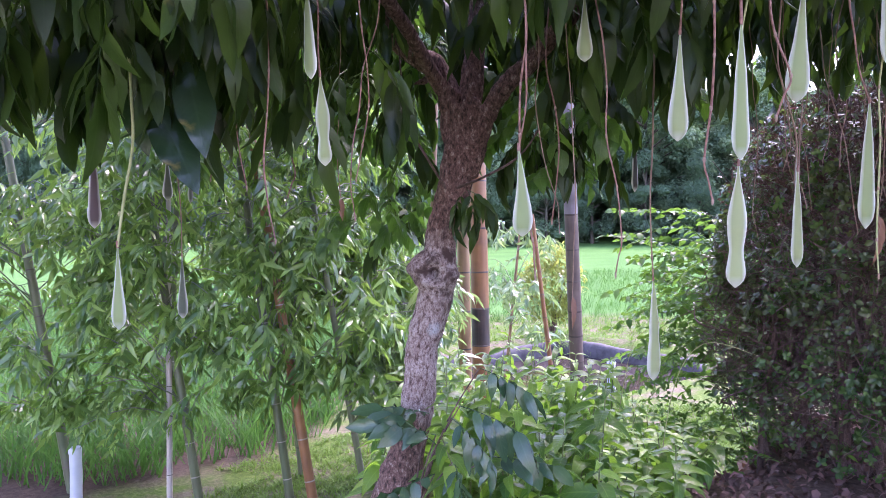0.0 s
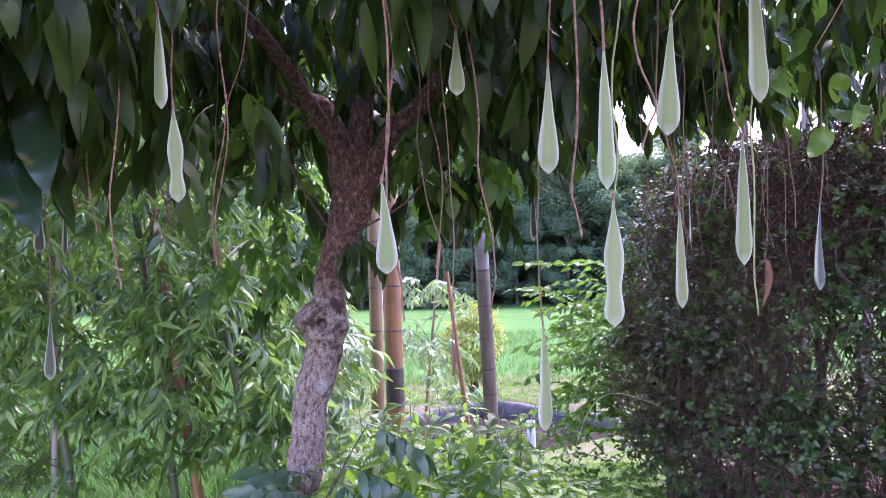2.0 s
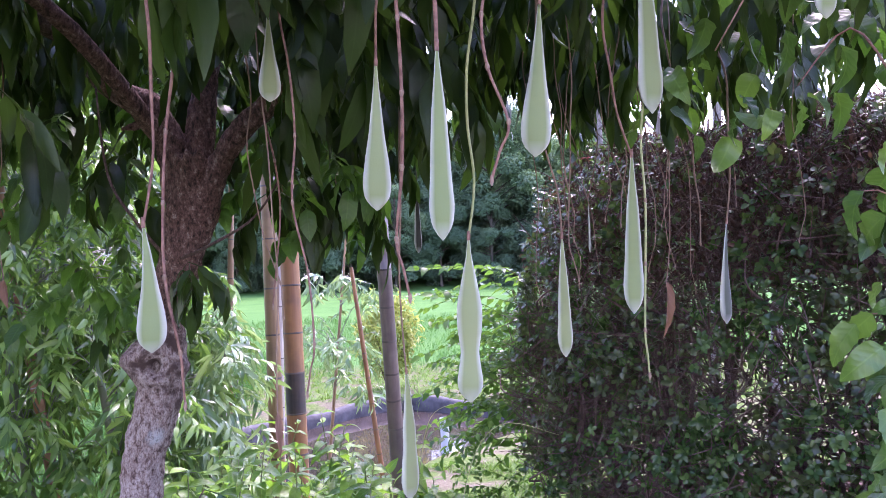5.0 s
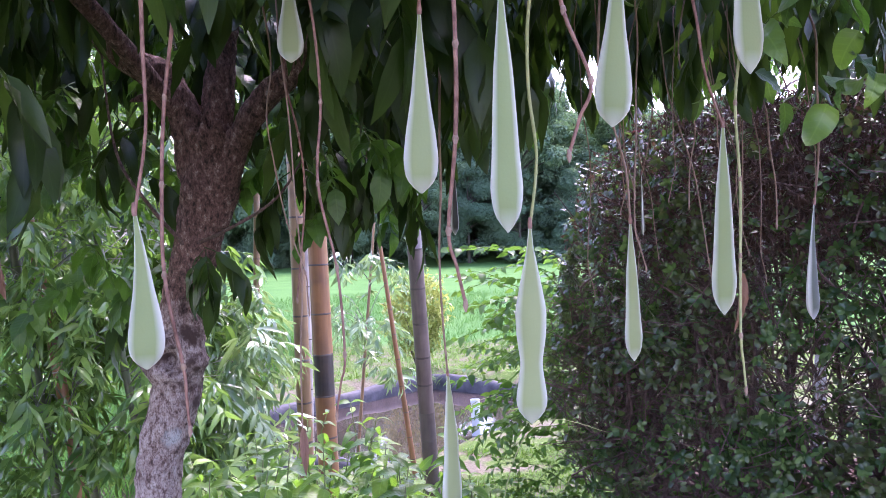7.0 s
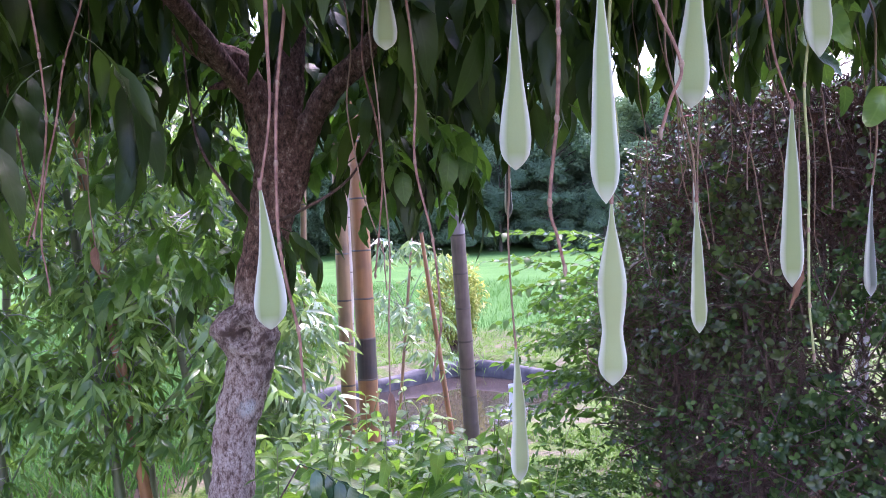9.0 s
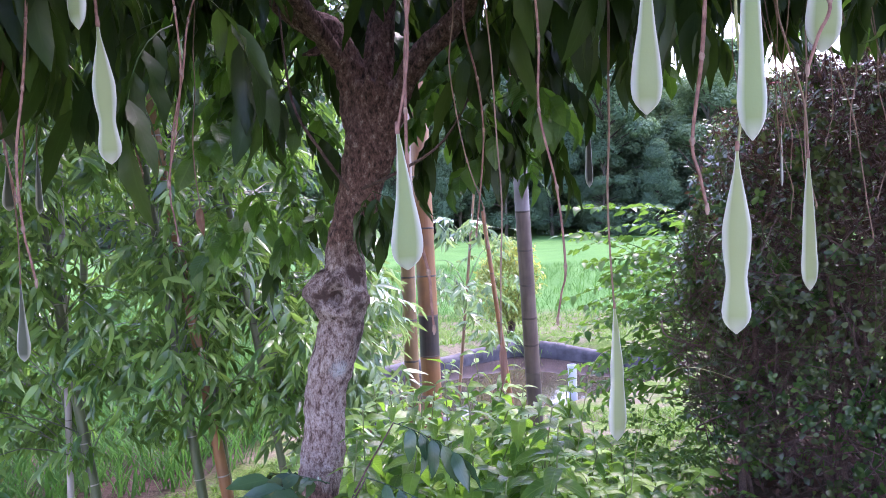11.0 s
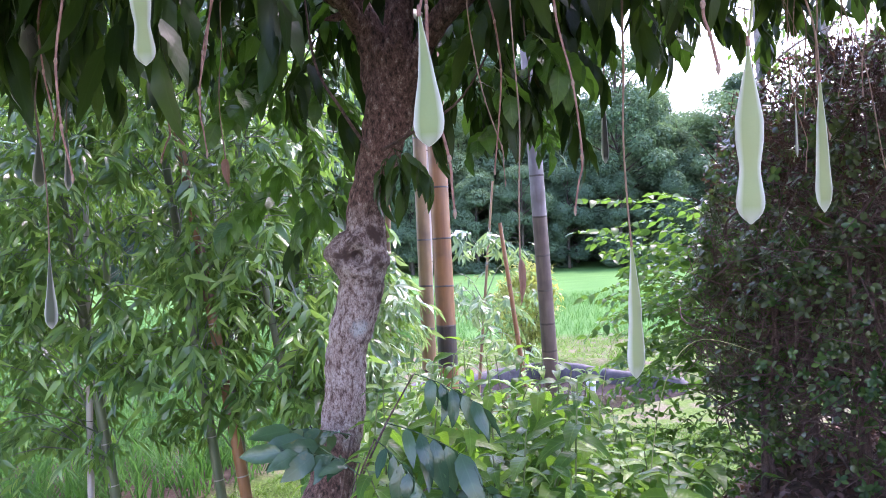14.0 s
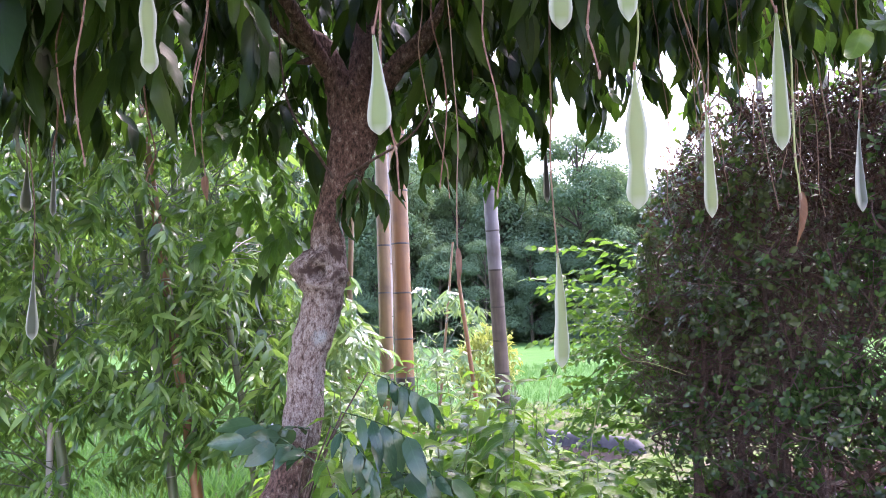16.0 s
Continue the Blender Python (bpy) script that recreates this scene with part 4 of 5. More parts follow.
# broad leaves that hang in front at the left-hand edge of the crown
r = np.random.default_rng(34)
for k in range(16):
    p = (r.uniform(-0.62, -0.32), r.uniform(1.3, 1.55), r.uniform(1.84, 2.06))
    part("broad_leaf", COMPOUND_MESH[k % 8], tree, m=mat_of(p, turn_z(r.uniform(0, 6.28)), r.uniform(1.0, 1.2)))
BROAD = [make(blade(0.17, 0.058, 10, 0.25 + 0.2 * k, 0.22, 0.22, "oblong", 40 + k), "broad_leaf", M_CANOPY_GLOSSY) for k in range(3)]
for k, (p, q) in enumerate((((-0.454, 1.717), (-0.348, 1.561)), ((-0.521, 1.756), (-0.467, 1.632)), ((-0.592, 1.885), (-0.532, 1.766)), ((-0.551, 1.916), (-0.497, 1.797)), ((-0.627, 1.865), (-0.670, 1.749)),
                            ((-0.571, 1.80), (-0.596, 1.72)), ((-0.696, 1.879), (-0.658, 1.759)), ((-0.657, 1.813), (-0.597, 1.667)), ((-0.458, 1.785), (-0.387, 1.71)), ((-0.391, 1.794), (-0.333, 1.624)))):
    d = np.array([q[0] - p[0], 0.03 * (k % 3 - 1) - 0.03, q[1] - p[1]])
    part("broad_leaf", BROAD[k % 3], tree, m=mat_of((p[0], 1.47 + 0.02 * (k % 3), p[1]), frames([d], (0.15, -0.7, 0.7))[0], float(np.linalg.norm(d)) / 0.15))
for k, (p, q) in enumerate((((0.47, 1.2, 1.95), (-0.035, 0.0, -0.15)), ((0.39, 1.22, 1.93), (0.02, -0.02, -0.14)), ((0.31, 1.49, 1.95), (0.01, 0.0, -0.14)), ((0.36, 1.5, 1.98), (-0.02, 0.01, -0.13)))):
    part("broad_leaf", BROAD[k % 3], tree, m=mat_of(p, frames([np.array(q)], (0.2, -0.9, 0.4))[0], 0.72))
# bunches that hang lower, between the trunk and the pods
for k, (x, y, z) in enumerate(((0.45, 1.25, 2.06), (0.40, 1.22, 2.08), (0.35, 1.5, 2.10), (0.30, 1.49, 2.07), (0.40, 1.64, 2.12), (0.37, 1.86, 1.93), (0.33, 1.9, 1.98), (0.42, 1.84, 1.97), (0.47, 1.9, 1.99),
                               (0.39, 1.95, 1.90), (0.60, 1.97, 1.96), (0.55, 2.0, 1.93), (0.66, 1.95, 2.0), (0.72, 1.82, 2.14), (0.78, 1.85, 2.12), (-0.12, 1.62, 1.80), (-0.08, 1.6, 1.84), (-0.15, 1.66, 1.82))):
    part("drooping_leaf", COMPOUND_MESH[(k + 3) % 8], tree, m=mat_of((x, y, z), turn_z(2.4 * k), 1.0))
# leaves beside the trunk, their light from behind put into a brighter leaf colour, and the dark drooping bunch in front
# of it
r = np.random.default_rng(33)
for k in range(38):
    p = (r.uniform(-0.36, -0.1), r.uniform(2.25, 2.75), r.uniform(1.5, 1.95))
    part("young_leaf", (COMPOUND_MESH if k % 6 == 0 else COMPOUND_BACKLIT)[k % 8], tree, m=mat_of(p, turn_z(r.uniform(0, 6.28)), r.uniform(0.75, 1.0)))
for k in range(5):
    p = (r.uniform(0.32, 0.40), r.uniform(2.1, 2.5), r.uniform(1.66, 1.84))
    part("young_leaf", COMPOUND_BACKLIT[k % 8], tree, m=mat_of(p, turn_z(r.uniform(0, 6.28)), r.uniform(0.85, 1.1)))
for k in range(8):
    p = (r.uniform(0.98, 1.25), r.uniform(1.75, 2.1), r.uniform(1.95, 2.05))
    part("young_leaf", (COMPOUND_BACKLIT, COMPOUND_MESH)[k % 2][k % 8], tree, m=mat_of(p, turn_z(r.uniform(0, 6.28)), r.uniform(0.7, 0.9)))
# the bunch that hangs from the right-hand twig before the trunk
for k, (p, a) in enumerate((((0.075, 2.11, 1.575), 0.3), ((0.08, 2.1, 1.57), -1.3), ((0.07, 2.12, 1.57), 2.2))):
    part("drooping_leaf", COMPOUND_MESH[(0, 3, 6)[k]], tree, m=mat_of(p, turn_z(a), 0.62))
# two hanging masses beside the poles, every other leaf in the brighter backlit colour
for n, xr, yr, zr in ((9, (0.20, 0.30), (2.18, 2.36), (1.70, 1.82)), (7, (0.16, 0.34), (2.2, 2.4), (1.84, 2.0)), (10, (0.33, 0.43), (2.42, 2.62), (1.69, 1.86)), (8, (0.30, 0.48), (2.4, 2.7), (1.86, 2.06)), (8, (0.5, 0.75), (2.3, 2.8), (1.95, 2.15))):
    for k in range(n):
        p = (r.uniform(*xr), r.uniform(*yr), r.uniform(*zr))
        part("drooping_leaf", (COMPOUND_BACKLIT, COMPOUND_MESH)[k % 2][k % 8], tree, m=mat_of(p, turn_z(r.uniform(0, 6.28)), r.uniform(0.75, 0.95)))
for k in range(14):
    p = (r.uniform(-0.22, -0.02), r.uniform(2.45, 2.75), r.uniform(2.0, 2.12))
    part("hanging_leaf", (COMPOUND_MESH, COMPOUND_BACKLIT)[k % 2][k % 8], tree, m=mat_of(p, turn_z(r.uniform(0, 6.28)), r.uniform(0.8, 1.0)))
# leaves behind the fork close the view of the sky
for k in range(80):
    p = (r.uniform(-0.55, 0.95), r.uniform(2.4, 3.1), r.uniform(2.0, 2.5))
    part("hanging_leaf", (COMPOUND_MESH, COMPOUND_BACKLIT)[k % 3 == 0][k % 8], tree, m=mat_of(p, turn_z(r.uniform(0, 6.28)), r.uniform(0.85, 1.1)))

r = np.random.default_rng(36)
for k in range(9):
    p = (r.uniform(-0.26, 0.24), r.uniform(1.98, 2.12), r.uniform(2.08, 2.2))
    part("drooping_leaf", COMPOUND_MESH[k % 8], tree, m=mat_of(p, turn_z(r.uniform(0, 6.28)), r.uniform(0.8, 1.0)))
for k in range(18):
    p = (r.uniform(-0.15, 0.3), r.uniform(2.4, 2.9), r.uniform(2.0, 2.25))
    part("young_leaf", (COMPOUND_BACKLIT, COMPOUND_MESH)[k % 2][k % 8], tree, m=mat_of(p, turn_z(r.uniform(0, 6.28)), r.uniform(0.9, 1.2)))

# ---- hanging pods and stalks ----
PROFILES = {"drop": [(0, .07), (.12, .16), (.3, .34), (.5, .56), (.68, .85), (.82, 1.0), (.92, .88), (.975, .42), (1, .06)],
            "waist": [(0, .07), (.12, .2), (.3, .66), (.44, .98), (.56, .92), (.7, .66), (.8, .84), (.88, 1.0), (.945, .84), (.985, .32), (1, .05)],
            "slim": [(0, .09), (.15, .28), (.35, .58), (.55, .74), (.7, .84), (.83, 1.0), (.93, .8), (.98, .3), (1, .04)],
            "wave": [(0, .07), (.15, .3), (.3, .5), (.45, .72), (.58, .70), (.72, .9), (.86, 1.0), (.95, .75), (.985, .35), (1, .05)]}


def pod_mesh(L, W, profile, bend=0.0, thick=0.42):
    """A flat velvety pod that hangs down from the origin, two valves that meet in sharp seams."""
    n, s = 34, 16
    u = np.linspace(0, 1, n)
    w = np.interp(u, *zip(*PROFILES[profile])) * W / 2
    k = np.array([0.25, 0.5, 0.25])
    w[1:-1] = np.convolve(w, k, "same")[1:-1]
    a = np.arange(s + 1) * 2 * math.pi / s
    lump = 1 + 0.10 * np.sin(u * 15)[:, None]
    X = w[:, None] * np.sign(np.cos(a)) * np.abs(np.cos(a)) ** 0.85 + (bend * L * np.sin(u * 3.0))[:, None]
    Y = w[:, None] * thick * np.sin(a) * np.abs(np.sin(a)) ** 0.3 * lump
    Z = -np.repeat(u[:, None] * L, s + 1, 1)
    i, j = np.meshgrid(np.arange(n - 1), np.arange(s), indexing="ij")
    q = s + 1
    F = np.stack([i * q + j, (i + 1) * q + j, (i + 1) * q + j + 1, i * q + j + 1], -1).reshape(-1, 4)
    U = np.stack([np.repeat((0.5 + 0.5 * np.cos(a))[None], n, 0), np.repeat(u[:, None], q, 1)], -1).reshape(-1, 2)
    return np.stack([X, Y, Z], -1).reshape(-1, 3), F, U


def stalk_line(x, y, z0, z1, seed, drift=0.03):
    r = np.random.default_rng(seed)
    n = 10
    ph = r.uniform(0, 6.28, 2)
    kink = np.cumsum(r.normal(0, 0.0065, (n, 2)), 0)
    kink -= kink[0]
    return [(x + drift * u * math.sin(ph[0]) + 0.008 * (math.sin(8 * u + ph[1]) - math.sin(ph[1])) + kink[k, 0], y + drift * u * math.cos(ph[0]) + kink[k, 1], z0 + (z1 - z0) * u)
            for k, u in enumerate(np.linspace(0, 1, n))]


def pod(tip, L, W, profile, turn=0.0, bend=0.0, lean=0.0, stalk="pink", r=0.0019, seed=0, skin="pale"):
    top = Vector((tip[0] - lean * L, tip[1], tip[2] + L))
    t = thing("seed_pod", {"pale": "pale green velvety seed pod hanging on a long thin stalk", "grey": "velvety seed pod with shade-greyed green colour and a pale fuzzy edge", "dark": "seed pod with shade-darkened colour and a thin pale edge", "purple": "dull purplish-grey seed pod with a thin pale edge"}[skin], "seed pod", "hanging seed pods", top)
    body = part("pod_body", make(pod_mesh(L, W, profile, bend), "pod", {"pale": M_POD, "grey": M_POD_HALF_SHADE, "dark": M_POD_SHADED, "purple": M_POD_PURPLE}[skin]), t, m=pose(0, 0, 0, 0, -math.degrees(lean), turn))
    z1 = max(0.25, 2.25 - top.z)
    line = stalk_line(0, 0, -0.004, z1, seed)
    mat = {"pink": M_STALK_PINK, "green": M_STALK_GREEN, "dry": M_STALK_DRY}[stalk]
    part("stalk", make(tube(line, np.linspace(r * 0.85, r * 1.35, len(line)), 7, 0.22, seed, 5), "stalk", mat), t)
    c = tube([(0, 0, -0.006), (0, 0, 0.0), (0, 0, 0.006)], [0.0022, 0.0026, r * 0.9], 7)
    part("calyx", make(c, "calyx", M_STALK_PINK), body)
    return t


pod((0.237, 1.312, 1.467), 0.142, 0.033, "drop", 4, 0.02, 0.04, "pink", seed=1)
pod((0.594, 1.44, 1.376), 0.212, 0.034, "waist", -3, 0.0, -0.02, "green", seed=2)
pod((0.776, 1.71, 1.395), 0.198, 0.027, "slim", 8, 0.0, 0.0, "dry", seed=3)
pod((0.837, 1.53, 1.474), 0.226, 0.030, "slim", -6, 0.0, -0.02, "pink", seed=4)
pod((1.124, 1.906, 1.422), 0.195, 0.036, "drop", 35, -0.03, -0.06, "dry", seed=5, skin="grey")
pod((0.553, 1.237, 1.577), 0.20, 0.027, "slim", 0, 0.0, 0.0, "pink", r=0.0027, seed=6)
pod((0.485, 1.362, 1.618), 0.176, 0.034, "drop", 5, 0.0, -0.02, "pink", seed=7)
pod((0.518, 1.879, 1.129), 0.232, 0.038, "wave", 30, 0.01, 0.0, "dry", seed=8)
pod((-0.806, 2.318, 1.207), 0.19, 0.033, "drop", 10, 0.0, 0.0, "dry", seed=9, skin="grey")
pod((-0.105, 1.392, 1.59), 0.16, 0.026, "waist", 20, 0.0, 0.05, "pink", seed=10)
pod((-0.12, 1.368, 1.735), 0.16, 0.028, "slim", -20, 0.0, 0.05, "pink", seed=11)
pod((0.685, 1.423, 1.684), 0.20, 0.040, "drop", 0, 0.0, -0.06, "green", seed=12)
pod((-0.469, 1.352, 1.306), 0.15, 0.026, "drop", 15, 0.0, 0.0, "green", r=0.0028, seed=13)
pod((-0.924, 2.475, 1.568), 0.15, 0.034, "drop", 40, 0.0, 0.0, "dry", seed=14, skin="grey")
pod((-0.86, 2.502, 1.558), 0.16, 0.024, "slim", 70, 0.0, 0.0, "dry", seed=15, skin="grey")
pod((0.573, 2.723, 1.586), 0.20, 0.026, "slim", 25, 0.0, 0.0, "dry", seed=16, skin="dark")
pod((0.345, 1.495, 1.776), 0.12, 0.03, "drop", 10, 0.0, 0.0, "pink", seed=17)
pod((0.865, 1.503, 1.751), 0.26, 0.040, "slim", 12, 0.0, 0.02, "pink", seed=18)
pod((1.046, 2.611, 1.569), 0.16, 0.022, "slim", 75, 0.0, 0.0, "dry", seed=19, skin="dark")
pod((0.365, 2.414, 1.62), 0.15, 0.022, "slim", 75, 0.0, 0.0, "dry", seed=20, skin="dark")
pod((-0.806, 1.85, 1.482), 0.19, 0.033, "slim", 30, 0.0, 0.0, "dry", seed=21, skin="purple")
pod((1.035, 1.358, 1.835), 0.16, 0.032, "drop", 10, 0.0, 0.0, "green", seed=22)


def bare_stalk(label, x, y, z0, r=0.0022, mat=M_STALK_PINK, hook=0.0, seed=0, drift=0.10):
    line = stalk_line(x * 1.012, y * 1.005, z0, 2.25, 100 + seed, drift)
    if hook:
        line = [(line[0][0] + hook, line[0][1], z0 - 0.06), (line[0][0] + hook * 0.5, line[0][1], z0 - 0.03), *line]
    base = Vector(line[0])
    line = [tuple(Vector(q) - base) for q in line]
    t = thing("hanging_stalk", label, "stalk", "bare flower stalks", base)
    part("stem", make(tube(line, np.linspace(r * 0.75, r * 1.35, len(line)), 7, 0.25, seed, 5), "bare_stalk", mat), t)
    # the withered end, and the scars of fallen flowers
    part("tip", make(tube([(0, 0, -0.007), (0, 0, -0.002), (0, 0, 0.004)], [r * 0.4, r * 1.25, r * 0.8], 7), "stalk_tip", M_STALK_DRY), t)
    for k in (2, 3, 4, 5):
        q = Vector(line[k])
        part("scar", make(tube([q - Vector((0, 0, 0.004)), q, q + Vector((0, 0, 0.004))], [r * 0.8, r * 1.55, r * 0.9], 7), "scar", M_STALK_DRY), t)
    return t


PINKISH = "bare pinkish flower stalk hanging out of the leaves"
r = np.random.default_rng(77)
for k, (x, y, z, m, h) in enumerate((
        (0.25, 1.36, 1.46, 0, 0.004), (-0.201, 1.371, 1.52, 0, 0.012), (-0.089, 1.507, 1.56, 0, 0.008), (-0.051, 1.441, 1.63, 0, -0.012), (-0.30, 1.5, 1.62, 0, 0.012), (-0.42, 1.5, 1.64, 0, 0.0),
        (0.287, 1.814, 1.49, 0, 0.0), (0.30, 1.82, 1.53, 2, 0.004), (0.397, 1.405, 1.46, 0, -0.01), (0.50, 1.25, 1.58, 0, 0.012), (0.62, 1.25, 1.70, 0, -0.02), (0.826, 1.473, 1.455, 1, 0.004),
        (0.80, 1.8, 1.58, 2, 0.015), (0.95, 2.0, 1.62, 2, 0.0), (-0.52, 1.9, 1.66, 0, -0.01), (-0.35, 2.0, 1.62, 0, -0.02), (-0.7, 1.7, 1.66, 2, 0.0), (1.0, 2.05, 1.52, 2, 0.01), (1.15, 2.1, 1.58, 2, 0.0))):
    bare_stalk(PINKISH, x, y, z, r.uniform(0.0012, 0.0021), (M_STALK_PINK, M_STALK_GREEN, M_STALK_DRY)[m], h, k)
for k in range(12):
    bare_stalk("thin dry stalk hanging before the hedge", r.uniform(0.8, 1.4), r.uniform(2.05, 2.3), r.uniform(1.45, 1.75), 0.0011, M_STALK_DRY, r.uniform(-0.02, 0.02), 40 + k, 0.1)


def dry_leaf(x, y, z, L, W, seed):
    t = thing("dry_leaf", "shrivelled pinkish-brown dead leaf hanging from a stalk", "dead leaf", "hanging dead leaves", (x, y, z))
    b = blade(L, W, 14, 0.5, 1.9, 0.35, "lance", seed)
    part("leaf_blade", make(scatter(b, [(0, 0, 0)], frames([(0.05, 0, -1)], (0.2, -1, 0.1)), [1]), "dry", M_DRY), t)
    part("stalk", make(tube(stalk_line(0, 0, 0, 2.2 - z, seed, 0.02), [0.0012] * 10, 5, steps=3), "stalk", M_STALK_DRY), t)


dry_leaf(1.075, 2.08, 1.50, 0.14, 0.019, 5)
dry_leaf(0.327, 1.6, 1.345, 0.075, 0.011, 7)
dry_leaf(-0.22, 1.95, 1.55, 0.06, 0.016, 8)

# ---- clipped hedge ----
def hedge():
    t = thing("hedge", "tall clipped hedge, dark small leaves and reddish-brown twigs", "hedge")
    r = np.random.default_rng(51)
    hx, hy, hz = 1.25, 0.70, 0.97
    mid, along, inward = np.array([2.109, 2.757]), np.array([0.672, -0.74]), np.array([0.74, 0.672])

    def spot(u, v):
        """A place u metres along the hedge from its middle and v metres into it."""
        return mid + u * along + v * inward

    def shell(n, depth):
        """Points in a rounded box near its clipped faces, and the outward way; the box stands askew to the walk."""
        e = 4.5
        s = unit(r.normal(size=(int(n * 3.4), 3)))
        s = s * ((np.abs(s) ** e).sum(1) ** (-1 / e))[:, None]
        d = r.uniform(0, 1, len(s)) ** 1.6 * depth
        u, v, z = s[:, 0] * (hx - d), s[:, 1] * (hy - d), 1.0 + s[:, 2] * (hz - d)
        nu, nv, nz = np.sign(s).T * np.abs(s).T ** (e - 1) / np.array([[hx], [hy], [hz]])
        nrm = unit(np.stack([nu * along[0] + nv * inward[0], nu * along[1] + nv * inward[1], nz], -1))
        P = np.stack([mid[0] + u * along[0] + v * inward[0], mid[1] + u * along[1] + v * inward[1], z], -1)
        bump_ = np.array([noise.noise(Vector(p * 3.1)) + 0.7 * noise.noise(Vector(p * 9.0)) for p in P])
        P = P + nrm * bump_[:, None] * 0.06
        # open below and, a little, at the far end, so that daylight comes through
        foot = np.interp(u, [-1.25, -0.8, 0.0], [0.80, 0.71, 0.62])
        keep = (r.uniform(0, 1, len(P)) < np.interp(z, [0.6, 0.8, 1.15], [0.6, 0.75, 1.0])) & (z > foot) & (v < 0.3) & (u < 0.9) & (z > 0)
        keep &= (u > -0.7) | (z > 1.6) | (r.uniform(0, 1, len(P)) < 0.8)
        return P[keep][:n], nrm[keep][:n]

    # twigs: a woody mass, thicker towards the clipped top
    P, N = shell(19000, 0.45)
    d = N * 0.7 + r.normal(0, 0.7, N.shape) + (0, 0, 0.25)
    st = tube([(0, 0, 0), (0.5, 0.02, 0.01), (1, 0, 0.04)], [0.015, 0.011, 0.006], 3, caps=False)
    part("twig_work", make(scatter(st, P - d * 0.06, frames(d, (0.1, 0.2, 1)), r.uniform(0.07, 0.2, len(P))), "twigs", M_TWIG), t, kind="stuff")
    # leaves within, in a dark colour that puts shade into the hedge's depth
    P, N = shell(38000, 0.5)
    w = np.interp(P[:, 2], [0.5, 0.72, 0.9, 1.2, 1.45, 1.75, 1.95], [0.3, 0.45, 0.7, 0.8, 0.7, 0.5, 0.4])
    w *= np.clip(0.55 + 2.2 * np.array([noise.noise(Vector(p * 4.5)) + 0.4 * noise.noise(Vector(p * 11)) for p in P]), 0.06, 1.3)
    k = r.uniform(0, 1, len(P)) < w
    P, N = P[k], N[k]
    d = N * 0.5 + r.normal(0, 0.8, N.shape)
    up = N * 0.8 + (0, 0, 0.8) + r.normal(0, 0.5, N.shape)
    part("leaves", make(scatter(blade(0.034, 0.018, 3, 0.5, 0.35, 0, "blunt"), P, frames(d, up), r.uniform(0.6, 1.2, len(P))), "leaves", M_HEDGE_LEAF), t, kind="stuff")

    # whorls of blunt leaves at the twig ends
    def whorl(n):
        pc = []
        for k in range(n):
            a = 2.4 * k + r.normal(0, 0.2)
            q = 0.25 + 0.5 * k / n
            pc.append(scatter(blade(0.031 * r.uniform(0.7, 1.1), 0.0145 * r.uniform(0.85, 1.1), 4, r.uniform(0.1, 0.7), 0.3, 0, "blunt"), [(0.012 * k / n, 0, 0)],
                              frames([(q, math.cos(a), math.sin(a))], (1, -0.3 * math.cos(a), -0.3 * math.sin(a))), [1]))
        pc.append(tube([(-0.04, 0, 0), (0.0, 0.001, 0), (0.012, 0, 0)], [0.0016, 0.0013, 0.0008], 4, caps=False))
        return join(pc)

    W = [whorl(5 + k) for k in range(4)]
    for name, mat, m, zs, ws, off, label in (("whorl_leaves", M_HEDGE_GREEN, 13500, [0.6, 0.78, 0.95, 1.2, 1.5, 1.75, 1.95], [0.5, 0.9, 1.0, 0.75, 0.42, 0.18, 0.10], 3.0, "glossy blue-green leaf whorls on the hedge's clipped face"),
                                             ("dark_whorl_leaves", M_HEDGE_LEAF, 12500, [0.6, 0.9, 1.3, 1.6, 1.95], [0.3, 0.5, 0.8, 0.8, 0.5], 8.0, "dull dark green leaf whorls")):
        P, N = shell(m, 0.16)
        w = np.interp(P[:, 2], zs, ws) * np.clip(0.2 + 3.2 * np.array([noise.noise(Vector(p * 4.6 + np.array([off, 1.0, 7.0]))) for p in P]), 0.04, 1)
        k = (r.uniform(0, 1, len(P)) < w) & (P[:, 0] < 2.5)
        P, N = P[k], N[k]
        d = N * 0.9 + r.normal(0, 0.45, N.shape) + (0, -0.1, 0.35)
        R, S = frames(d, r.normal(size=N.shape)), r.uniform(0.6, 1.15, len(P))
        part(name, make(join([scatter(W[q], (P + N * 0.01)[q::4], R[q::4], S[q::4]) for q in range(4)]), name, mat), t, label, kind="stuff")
    # the leaves of the near face that can be picked out singly
    one = make(blade(0.038, 0.021, 3, 0.5, 0.35, 0.05, "ovate"), "hedge_leaf", M_HEDGE_LEAF)
    P, N = shell(9000, 0.02)
    k = np.flatnonzero((N @ np.array([*inward, 0.0]) < -0.3) & (P[:, 0] < 2.0) & (P[:, 2] > 0.75))[:300]
    for p, q in zip(P[k], N[k]):
        d = q * 0.6 + r.normal(0, 0.7, 3)
        part("leaf", one, t, m=mat_of(p + q * 0.015, frames([d], q * 0.8 + (0, 0, 0.8) + r.normal(0, 0.4, 3))[0], r.uniform(0.7, 1.2)))
    # sprigs that have grown out since the last clipping
    P, N = shell(6000, 0.02)
    k = np.flatnonzero((P[:, 0] < 2.1) & (P[:, 2] > 0.8))[:90]
